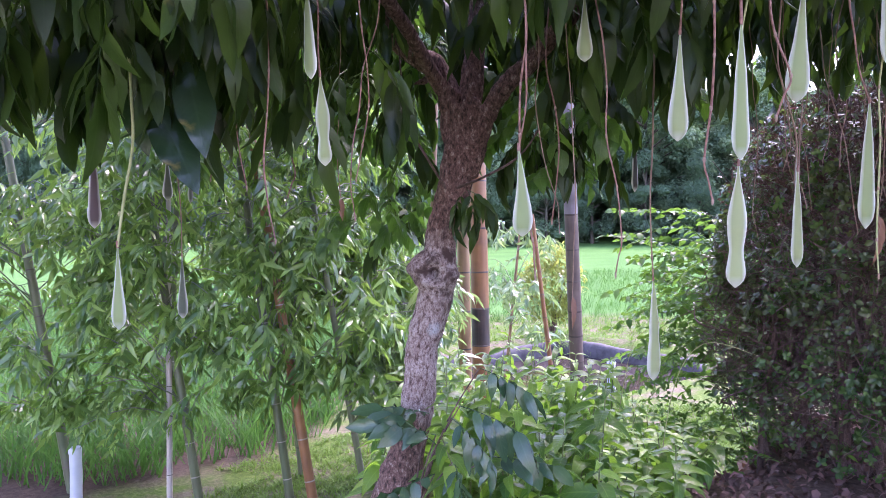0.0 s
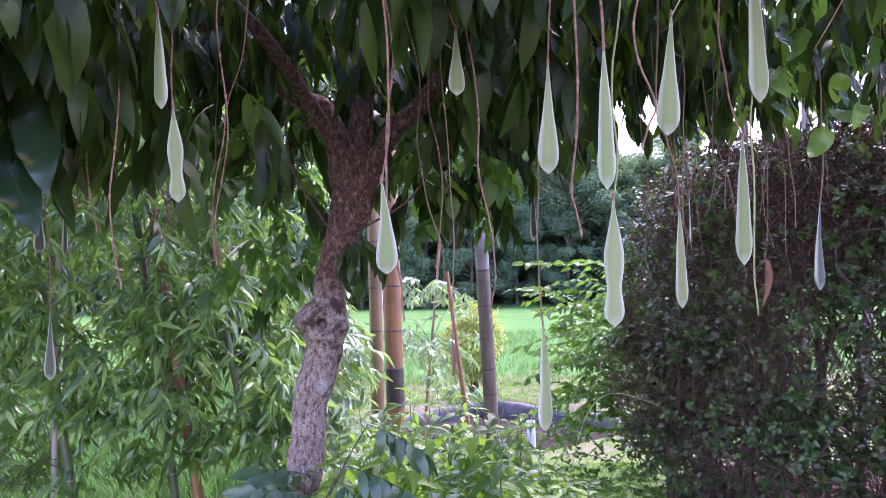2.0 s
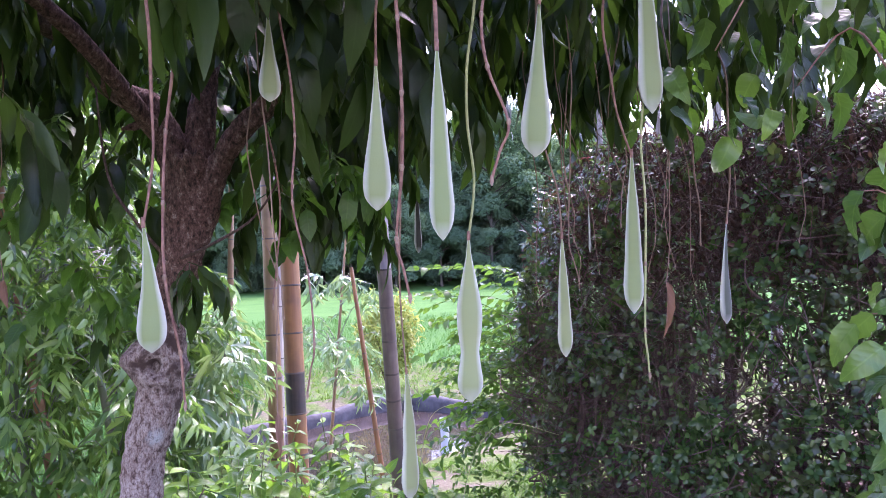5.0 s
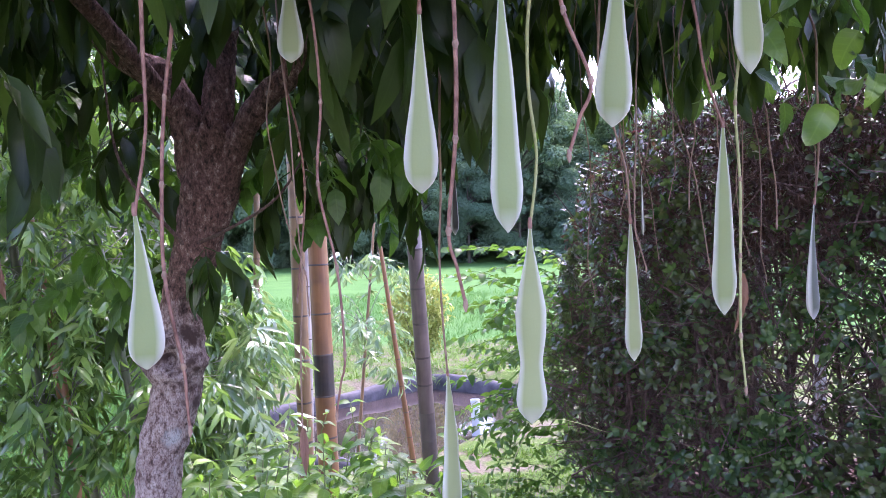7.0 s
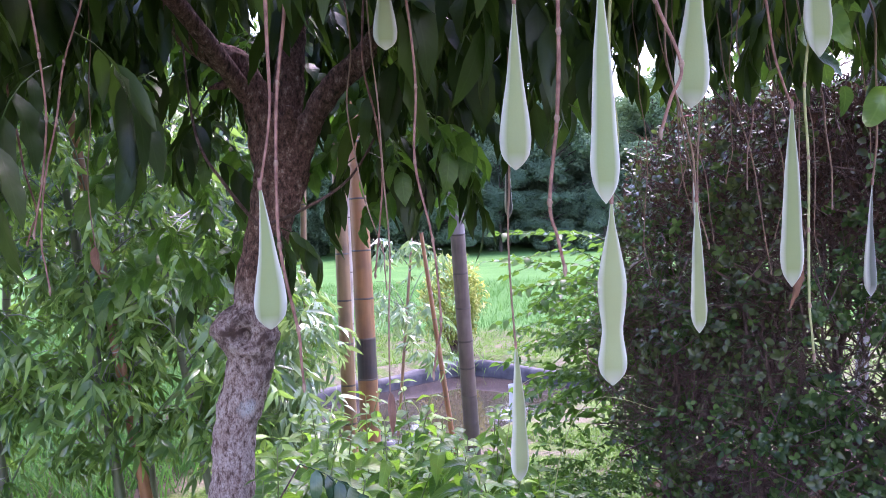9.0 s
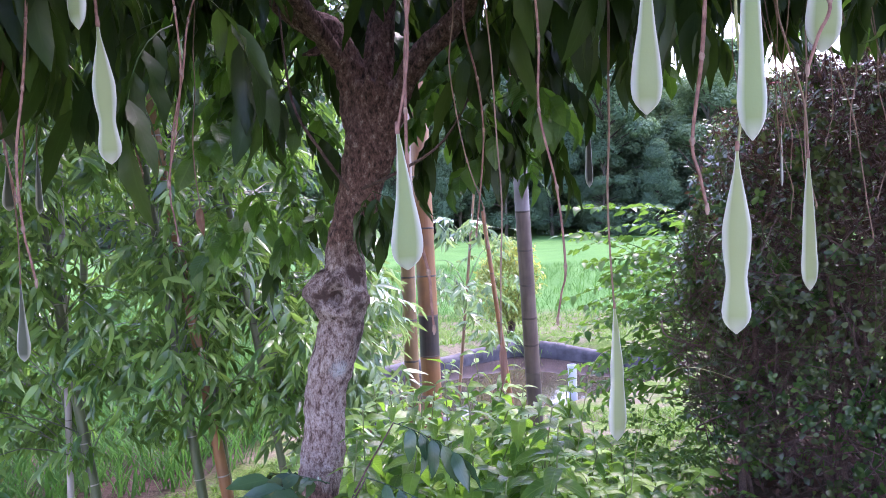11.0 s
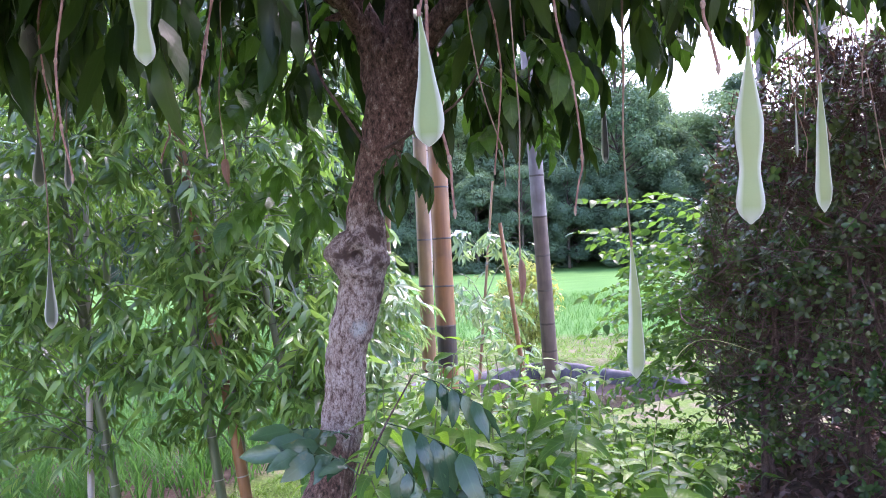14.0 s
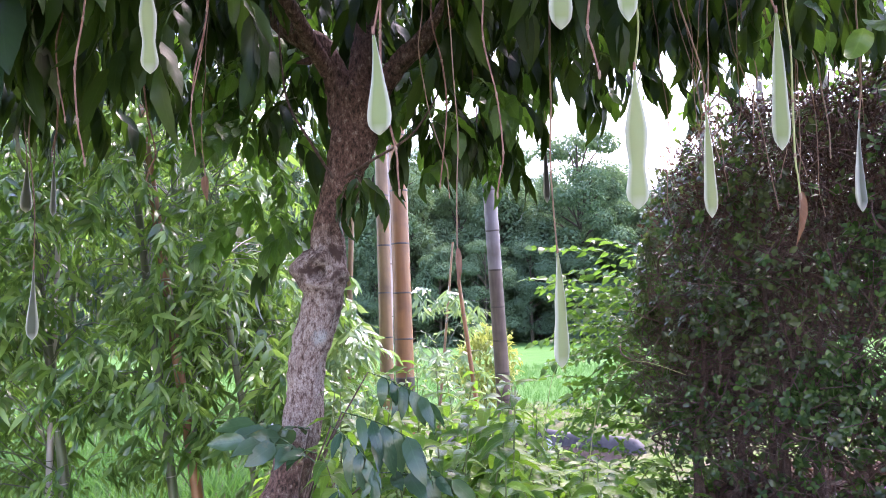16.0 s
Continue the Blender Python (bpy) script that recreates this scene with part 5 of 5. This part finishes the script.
    for p, q in zip(P[k], N[k]):
        d = unit(q * 0.8 + r.normal(0, 0.35, 3) + (0, 0, 0.25))
        l = r.uniform(0.05, 0.13)
        sp = [tube([p - d * 0.03, p + d * l * 0.5, p + d * l], [0.0022, 0.0016, 0.001], 4, caps=False)]
        n = 7
        u = np.linspace(0.2, 1, n)[:, None]
        sp.append(scatter(blade(0.034, 0.017, 3, 0.5, 0.3, 0, "ovate"), p + d * l * u, frames(d * 0.6 + r.normal(0, 0.6, (n, 3)), (0, -0.3, 1)), r.uniform(0.6, 1.1, n)))
        part("sprig", make(join(sp), "sprig", M_HEDGE_LEAF), t)
    # reddish young tips on the clipped top
    P, N = shell(62000, 0.3)
    k = (P[:, 2] > 1.45) & (r.uniform(0, 1, len(P)) < np.clip((P[:, 2] - 1.35) * 2.6, 0, 1))
    P, N = P[k], N[k]
    d = N * 0.8 + r.normal(0, 0.6, N.shape) + (0, 0, 0.4)
    part("young_leaves", make(scatter(blade(0.03, 0.014, 2, 0.4, 0.4, 0, "ovate"), P, frames(d, N + r.normal(0, 0.5, N.shape)), r.uniform(0.6, 1.2, len(P))), "young", M_HEDGE_RED), t,
         "reddish-brown young leaves", kind="stuff")
    # main stems
    for k in range(13):
        x, y = spot(r.uniform(-0.95, 0.8), r.uniform(-0.3, 0.2))
        tx, ty = x + r.normal(0, 0.12), y + r.normal(0, 0.1)
        pts = [(x, y, float(ground_height(x, y)) - 0.03), (x + r.normal(0, 0.05), y, 0.72), ((x + tx) / 2 + r.normal(0, 0.06), (y + ty) / 2, 1.0), (tx, ty, 1.6)]
        part("stem", make(tube(pts, [0.020, 0.016, 0.011, 0.005], 8, 0.3, k, 4), "stem", M_TWIG), t)
    # gnarled stems just behind the near face
    for k in range(22):
        x, y = spot(r.uniform(-1.1, 0.4), r.uniform(-0.56, -0.42))
        pts, z = [(x, y, float(ground_height(x, y)) - 0.02)], 0.75
        while z < r.uniform(1.15, 1.6):
            x, y = x + r.normal(0, 0.022), y + r.normal(0.0, 0.02)
            pts.append((x, y, z))
            z += r.uniform(0.1, 0.16)
        part("stem", make(tube(pts, np.linspace(r.uniform(0.008, 0.014), 0.003, len(pts)), 8, 0.25, 60 + k, 4), "stem", M_TWIG), t)
    # bare branches that show through the face
    for k in range(46):
        u, v, z = r.uniform(-1.12, 0.4), r.uniform(-0.66, -0.45), r.uniform(0.72, 1.5)
        a, l = r.uniform(-1.2, 1.2) + math.pi / 2, r.uniform(0.1, 0.26)
        line = [(u, v + 0.1, z), (u + math.cos(a) * l * 0.5, v + r.normal(0, 0.04), z + math.sin(a) * l * 0.5), (u + math.cos(a) * l, v + r.normal(0, 0.05), z + math.sin(a) * l)]
        pts = [(*spot(q[0], q[1]), q[2]) for q in line]
        part("branch", make(tube(pts, [0.0045, 0.0035, 0.0015], 6, 0.3, k, 4), "branch", M_TWIG), t)


M_HEDGE_RED = leaf_material("hedge_tip", (0.026, 0.014, 0.013), (0.115, 0.062, 0.055), 0.28, 0.45, veins=False, spots=0, gloss=0.3)
hedge()


def flower(x, y, z, mat, label, s=1.0):
    t = thing("flower", label, "flower", at=(x, y, z))
    for k in range(6):
        a = k * 1.047
        part("petal", make(scatter(blade(0.018 * s, 0.014 * s, 3, 0.8, 0.2, 0.05, "heart"), [(0, 0, 0)], frames([(math.cos(a), math.sin(a), 0.5)], (0, 0, 1)), [1]), "petal", mat), t)
    part("stalk", make(tube([(0, 0, 0), (0.003, 0, -0.05), (0, 0, -0.12)], [0.0015] * 3, 5), "stalk", M_STEM), t)


flower(1.075, 2.74, 1.850, M_PETAL, "small pink flower on top of the hedge", 1.4)
flower(1.28, 2.18, 0.83, M_PURPLE, "purple flower low beside the hedge", 1.6)


# ---- leafy shrub between pond and hedge ----
def leafy_shoot(seed, n=23, L=0.054, W=0.029, length=0.42, shape="ovate", droop=0.5):
    r = np.random.default_rng(seed)
    t = np.linspace(0, 1, 6)
    P = np.stack([length * t, 0.02 * np.sin(3 * t + seed), 0.05 * np.sin(2.5 * t) - droop * length * 0.4 * t ** 2], -1)
    pieces = []
    for k in range(n):
        u = 0.1 + 0.9 * k / (n - 1)
        p = np.array([np.interp(u, t, P[:, i]) for i in range(3)])
        s = (1, -1)[k % 2]
        d = np.array([0.55, s * 0.8, -0.25]) + r.normal(0, 0.2, 3)
        pieces.append(scatter(blade(L * r.uniform(0.7, 1.15), W * r.uniform(0.7, 1.0), 5, r.uniform(0.2, 0.7), 0.25, 0.05, shape, seed + k), [p], frames([d], (0.1, -0.4, 1) + r.normal(0, 0.5, 3)), [1]))
    pieces.append(tube(P, np.linspace(0.0022, 0.001, 6), 5, caps=False))
    return join(pieces)


SHOOTS = [leafy_shoot(600 + 20 * k) for k in range(5)]
SHOOT_MESH = [make(s, "leafy_shoot", M_SHRUB_LEAF) for s in SHOOTS]


def shrub(label, base, n, xr, yr, zr, seed, mesh=SHOOT_MESH, scale=1.0, main=6, left=0.5):
    t = thing("shrub", label, "shrub")
    r = np.random.default_rng(seed)
    tips = []
    for k in range(n):
        f = r.uniform(0, 1)
        p = np.array([r.uniform(*xr), r.uniform(*yr), zr[0] + (zr[1] - zr[0]) * f])
        d = np.array([r.normal(-left, 0.3 if left > 0.6 else 0.6), r.normal(-0.2, 0.45), r.normal(0.12, 0.2)])
        R = frames([d], (0, 0, 1))[0]
        s = scale * r.uniform(0.75, 1.2)
        part("leafy_shoot", mesh[k % len(mesh)], t, m=mat_of(p, R, s))
        tips.append(p)
    for k in range(min(n, main * 2)):
        p = tips[k]
        b = np.array(base) + (r.normal(0, 0.05), r.normal(0, 0.05), 0)
        m1 = b * 0.6 + p * 0.4 + (0, 0, 0.15 + r.uniform(0, 0.1))
        part("branch", make(tube([b, m1, p], [0.007, 0.005, 0.002], 6, 0.1, k, 4), "branch", M_TWIG), t)
    return t


shrub("loose light green leafy shrub leaning out beside the hedge", (1.4, 3.6, 0.3), 115, (1.0, 1.5), (3.5, 4.3), (0.70, 1.38), 3, scale=1.1, main=9, left=0.9)
shrub("low dark leafy plants on the slope beside the hedge", (1.0, 3.6, 0.2), 80, (0.72, 1.3), (3.1, 4.0), (0.42, 0.66), 8, scale=0.7, main=0, left=0.0)
shrub("low leafy undergrowth at the foot of the hedge", (1.3, 3.0, 0.5), 9, (1.25, 1.7), (2.5, 3.3), (0.55, 0.74), 5, scale=0.75, main=0)


# ---- broad-leaved weeds ----
def weed(label, x, y, h, seed, own):
    """An upright stem with crossed pairs of pointed leaves, small and pale at the tip."""
    r = np.random.default_rng(seed)
    g = float(ground_height(x, y))
    h = max(0.2, h - g)
    t = thing("weed_plant", label, "plant", "leafy weeds", (x, y, g))
    lx, ly = r.normal(0, 0.06, 2)
    n = 7
    u = np.linspace(0, 1, n)
    P = np.stack([lx * u ** 1.5, ly * u ** 1.5, h * u], -1)
    part("stem", make(tube(P, np.linspace(0.0035, 0.0015, n), 6, 0.05, seed, 2), "stem", M_STEM), t)
    pieces = []
    levels = int(7 + h * 13)
    for k in range(levels):
        f = 0.12 + 0.88 * (k / (levels - 1)) ** 0.8
        p = np.array([np.interp(f, u, P[:, i]) for i in range(3)])
        L = 0.125 * (1.0 - 0.5 * max(0, (f - 0.75) / 0.25)) * r.uniform(0.75, 1.2)
        for s in (0, math.pi):
            a = k * 1.57 + s + r.normal(0, 0.25)
            d = np.array([math.cos(a), math.sin(a), 0.5 if f > 0.9 else r.uniform(-0.3, 0.25)]) + r.normal(0, 0.15, 3)
            pc = scatter(blade(L, L * r.uniform(0.30, 0.42), 6, r.uniform(0.5, 1.6), 0.35, 0.12, "ovate", seed * 31 + 2 * k + (s > 0)), [(0, 0, 0)], frames([d], (0, -0.2, 1) + r.normal(0, 0.25, 3)), [1])
            if own:
                part("leaf", make(pc, "weed_leaf", M_WEED_LEAF), t, m=Matrix.Translation(p))
            else:
                pieces.append((pc[0] + p, pc[1], pc[2]))
    if pieces:
        part("leaves", make(join(pieces), "weed_leaves", M_WEED_LEAF), t, kind="stuff")


r = np.random.default_rng(91)
spots = []
for k in range(1500):
    x, y = r.uniform(-0.28, 1.0), r.uniform(1.95, 3.5)
    if x < -0.02 and y < 2.5 or math.hypot(x + 0.1, y - 2.2) < 0.14 or x > 0.62 + (y - 2) * 0.18:
        continue
    if all(math.hypot(x - p, y - q) > 0.075 for p, q in spots):
        spots.append((x, y))
    if len(spots) >= 125:
        break
for k, (x, y) in enumerate(spots):
    hmax = np.interp(x, [-0.3, 0.0, 0.15, 0.45, 0.62, 1.0], [0.85, 1.08, 1.14, 1.08, 0.9, 0.55]) - 0.06 * (y - 2.0)
    weed("upright green weed with pointed opposite leaves", x, y, hmax * r.choice([0.72, 0.78, 0.82, 0.86, 0.9, 1.0]), 200 + k, y < 2.35)


# dark compound leaves of a shoot at the trunk's foot
def base_shoot():
    t = thing("tree_shoot", "dark green sprout with long paired leaflets at the trunk's foot", "sprout", at=(-0.08, 2.1, 0.6))
    flat = [compound_leaf(1500 + k, 4, 0.095, 0.036, 0.20, 0.45, 0.12) for k in range(3)]
    bent = [compound_leaf(1520 + k, 5, 0.125, 0.037, 0.24, 0.95, 0.2) for k in range(3)]
    for k, (p, a, rise, s, kind) in enumerate((((0.01, 2.0, 0.93), 2.95, 52, 1.0, flat), ((0.0, 2.03, 0.95), 3.5, 35, 0.9, flat), ((-0.02, 2.05, 1.0), 2.6, 20, 0.8, flat), ((0.07, 1.95, 1.045), -0.36, 6, 0.88, bent), ((0.05, 1.93, 1.02), -0.8, 0, 0.78, bent),
                                               ((0.11, 2.05, 1.12), -0.15, 0, 0.75, bent), ((0.14, 1.96, 0.92), -0.1, 15, 0.9, flat), ((0.05, 1.98, 0.90), -1.3, 0, 0.9, bent), ((0.0, 2.0, 0.86), 3.9, 10, 0.9, flat))):
        turned = turn_z(a) @ np.array(Matrix.Rotation(-radians(rise), 3, "Y"))
        part("compound_leaf", make(kind[k % 3], "sprout_leaf", M_SPROUT), t, m=Matrix.Translation((0.08, -2.1, -0.6)) @ mat_of(p, turned, s))
        q = (p[0] + 0.08, p[1] - 2.1, p[2] - 0.6)
        part("stem", make(tube([(0.0, 0.0, 0), (q[0] * 0.4, q[1] * 0.3, q[2] * 0.6), q], [0.003, 0.0025, 0.0015], 6, 0.1, k, 4), "stem", M_TWIG), t)


base_shoot()


def grass_stem(pts, label):
    t = thing("wild_grass", label, "grass", "arching wild grass", pts[0])
    q = [np.array(p) - pts[0] for p in pts]
    part("stem", make(tube(q, [0.0018, 0.0014, 0.0011, 0.0008], 5, steps=6), "grass_stem", M_STALK_GREEN), t)


for p in ([(0.62, 2.6, 0.55), (0.68, 2.62, 0.95), (0.78, 2.64, 1.1), (0.95, 2.66, 1.06)], [(0.5, 3.0, 0.45), (0.56, 2.95, 0.9), (0.60, 2.9, 1.08), (0.68, 2.9, 1.12)]):
    grass_stem(p, "thin arching pale green grass stem among the weeds")


# ---- climbing vine on a stake ----
def vine():
    t = thing("vine_on_stake", "climbing vine with broad pale-edged leaves on a green stake", "vine", at=(1.18, 1.42, 0))
    part("stake", make(tube([(0.0, 0, 0), (-0.015, 0, 1.1), (-0.03, 0, 2.2)], [0.0045] * 3, 8), "stake", M_STAKE), t, "dark green plastic garden stake")
    r = np.random.default_rng(61)
    line = [(0.02 * math.sin(u * 9) - 0.01, -0.012 + 0.015 * math.cos(u * 9), 0.6 + 1.5 * u) for u in np.linspace(0, 1, 16)]
    part("vine_stem", make(tube(line, [0.003] * 16, 6, steps=2), "vine_stem", M_STEM), t)
    for k, e in enumerate(((-0.25, 0.02, 1.82), (-0.18, -0.05, 1.95), (0.1, 0.05, 1.9), (-0.12, 0.06, 1.78))):
        part("vine_stem", make(tube([(-0.02, 0, 1.95 - 0.06 * k), (e[0] * 0.5, e[1] * 0.5, 2.0 - 0.05 * k), e], [0.002, 0.0017, 0.001], 5, 0.1, k, 4), "vine_shoot", M_STALK_PINK), t)
    lv = [make(blade(0.09 + 0.006 * k, 0.044 + 0.003 * k, 11, 0.7 + 0.2 * k, 0.15 + 0.07 * k, 0.2, "vine", 70 + k), "vine_leaf", M_VINE_LEAF) for k in range(6)]
    for k in range(230):
        a, q = r.uniform(0, 6.28), r.uniform(0.03, 0.12)
        p = np.array([math.cos(a) * q + 0.03, math.sin(a) * q - 0.03, 0.85 + 0.92 * r.uniform()])
        d = np.array([math.cos(a), math.sin(a) - 0.4, -r.uniform(0.1, 1.2)])
        if k >= 185:
            p = np.array([r.uniform(-0.24, 0.2), r.uniform(0.05, 0.5), r.uniform(1.76, 2.06)])
        elif k >= 155:
            p = np.array([r.uniform(-0.2, 0.0), r.uniform(-0.3, -0.05), r.uniform(0.95, 1.5)])
        part("vine_leaf", lv[k % 6], t, m=mat_of(p, frames([d], (math.cos(a) * 0.5, -0.6, 0.8) + r.normal(0, 0.45, 3))[0], r.uniform(0.5, 0.9)))
        if k % 3 == 0 and k < 155:
            s0 = np.array([-0.01, 0, p[2] - 0.05])
            part("leaf_stalk", make(tube([s0, (s0 + p) / 2 + (0, 0, 0.02), p], [0.0014, 0.0012, 0.0009], 5, steps=3, caps=False), "leaf_stalk", M_STALK_PINK), t)


vine()


# ---- far shrub, saplings, forest ----
def yellow_shrub():
    t = thing("small_shrub", "small yellowish-green bushy shrub at the field's edge", "shrub", at=(0.40, 10.2, 0.05))
    r = np.random.default_rng(71)
    n = 4200
    q = unit(r.normal(size=(n, 3))) * r.uniform(0.3, 1, (n, 1)) ** 0.5
    q *= (0.40, 0.40, 0.52)
    lump = np.array([noise.noise(Vector(p * 5)) for p in q])
    q = q * (1 + 0.35 * lump[:, None]) + (0, 0, 0.65)
    d = r.normal(size=(n, 3)) + (0, 0, 0.4)
    part("foliage", make(scatter(blade(0.12, 0.035, 2, 0.6, 0.2, 0, "lance"), q, frames(d, (0, 0.2, 1)), r.uniform(0.6, 1.2, n)), "foliage", M_CONIFER), t, kind="stuff")
    for k in range(6):
        e = q[k * 7] * 0.8
        part("stem", make(tube([(0, 0, -0.05), (e[0] * 0.4, e[1] * 0.4, e[2] * 0.5), e], [0.02, 0.012, 0.005], 6, 0.1, k, 3), "stem", M_TWIG), t)


yellow_shrub()


def sapling(x, y, lean, h, r0, seed):
    t = thing("sapling", "slender pale bare-stemmed young tree behind the hedge", "tree", "saplings behind the hedge", (x, y, 0))
    r = np.random.default_rng(seed)
    top = np.array([lean * h, 0, h])
    part("trunk", make(tube([(0, 0, 0), top * 0.5 + (0.03, 0, 0), top], [r0, r0 * 0.85, r0 * 0.4], 9, 0.08, seed, 6), "sapling", M_SAPLING), t)
    pieces = []
    for k in range(9):
        z = h * r.uniform(0.55, 1.0)
        s = top * z / h
        a = r.uniform(0, 6.28)
        e = s + np.array([math.cos(a), math.sin(a), 0.5]) * r.uniform(0.3, 0.8)
        part("branch", make(tube([s, (s + e) / 2 + (0, 0, 0.05), e], [0.012, 0.008, 0.003], 6, 0.1, k, 3), "branch", M_SAPLING), t)
        n = 26
        P = e + r.normal(0, 0.16, (n, 3))
        d = r.normal(size=(n, 3)) - (0, 0, 0.4)
        pieces.append(scatter(blade(0.11, 0.05, 3, 0.6, 0.2, 0.05, "ovate", k), P, frames(d, (0, 0.1, 1)), r.uniform(0.6, 1.2, n)))
    part("crown", make(join(pieces), "crown", M_SHRUB_LEAF), t, kind="stuff")


for k, (x, y, l, h, q) in enumerate(((2.0, 6.0, -0.02, 4.2, 0.035), (2.45, 6.2, 0.0, 4.5, 0.03), (2.72, 6.0, 0.04, 4.3, 0.04), (3.2, 6.1, 0.06, 4.4, 0.045))):
    sapling(x, y, l, h, q, 300 + k)


FAR_LEAF = (np.array([(0, 0, 0), (0.11, -0.07, 0.02), (0.22, 0, -0.05), (0.11, 0.07, 0.02)], float), np.array([(0, 1, 2, 3)]), np.array([(0.5, 0), (0, 0.5), (0.5, 1), (1, 0.5)], float))


def forest_tree(seed, h, w, conic):
    """Trunk, bough_list and a crown of many leafy clumps with gaps between."""
    r = np.random.default_rng(seed)
    t = thing("forest_tree", "tall leafy green forest tree beyond the rice field", "tree", "forest beyond the field")
    part("trunk", make(tube([(0, 0, -0.5), (0.1, 0, h * 0.4), (0.0, 0.1, h * 0.9)], [0.22, 0.16, 0.04], 9, 0.1, seed, 4), "trunk", M_TREE_BARK), t)
    pieces, bough_list = [], []
    for k in range(46):
        f = r.uniform(0.0, 1.0)
        rad = w * ((1.05 - f) if conic else math.sin(math.pi * (0.15 + 0.8 * f)) ** 0.7) * r.uniform(0.45, 1.0)
        a = r.uniform(0, 6.28)
        c = np.array([rad * math.cos(a), rad * math.sin(a), h * (0.04 + 0.94 * f)])
        bough_list.append(tube([(0.05, 0.05, c[2] * 0.8), c * (0.5, 0.5, 0.92), c], [0.07, 0.05, 0.02], 5, steps=2, caps=False))
        n = 760
        q = unit(r.normal(size=(n, 3))) * r.uniform(0.3, 1, (n, 1)) ** 0.4 * (1.25, 1.25, 0.8) * r.uniform(0.75, 1.25)
        d = q * (1, 1, 0.4) + r.normal(0, 0.5, (n, 3)) - (0, 0, 0.3)
        pieces.append(scatter(FAR_LEAF, c + q, frames(d, (0.1, 0, 1) + q), r.uniform(0.6, 1.3, n)))
    part("branch_work", make(join(bough_list), "boughs", M_TREE_BARK), t, kind="stuff")
    part("crown", make(join(pieces), "crown", M_FOREST_HAZY), t, kind="stuff")
    return t


def forest():
    protos = [forest_tree(700, 11.5, 3.4, False), forest_tree(701, 13.5, 3.7, False), forest_tree(702, 14.0, 3.0, True), forest_tree(703, 10.0, 3.4, False), forest_tree(704, 15.0, 3.9, False)]
    r = np.random.default_rng(705)
    k = 0
    for row, y0 in enumerate((50, 55, 61, 68, 76)):
        x = -62 + row * 1.7
        while x < 66:
            y = y0 + r.uniform(-2, 2)
            z = float(ground_height(np.array(x), np.array(y)))
            s = r.uniform(0.75, 1.15) * (0.5 if row == 0 else 0.92)
            m = Matrix.Translation((x, y, z)) @ Matrix.Rotation(r.uniform(0, 6.28), 4, "Z")
            p = protos[k % 5]
            if k < 5:
                p.matrix_basis = m
                p.scale = (1, 1, 1)
            else:
                c = copy_thing(p, m)
                c.scale = (s, s, s * r.uniform(0.9, 1.1) * float(np.interp(x, [-20, 0, 6, 10, 16, 24], [1.35, 1.06, 0.92, 0.86, 0.80, 0.76])))
            k += 1
            x += r.uniform(2.4, 4.2)


forest()
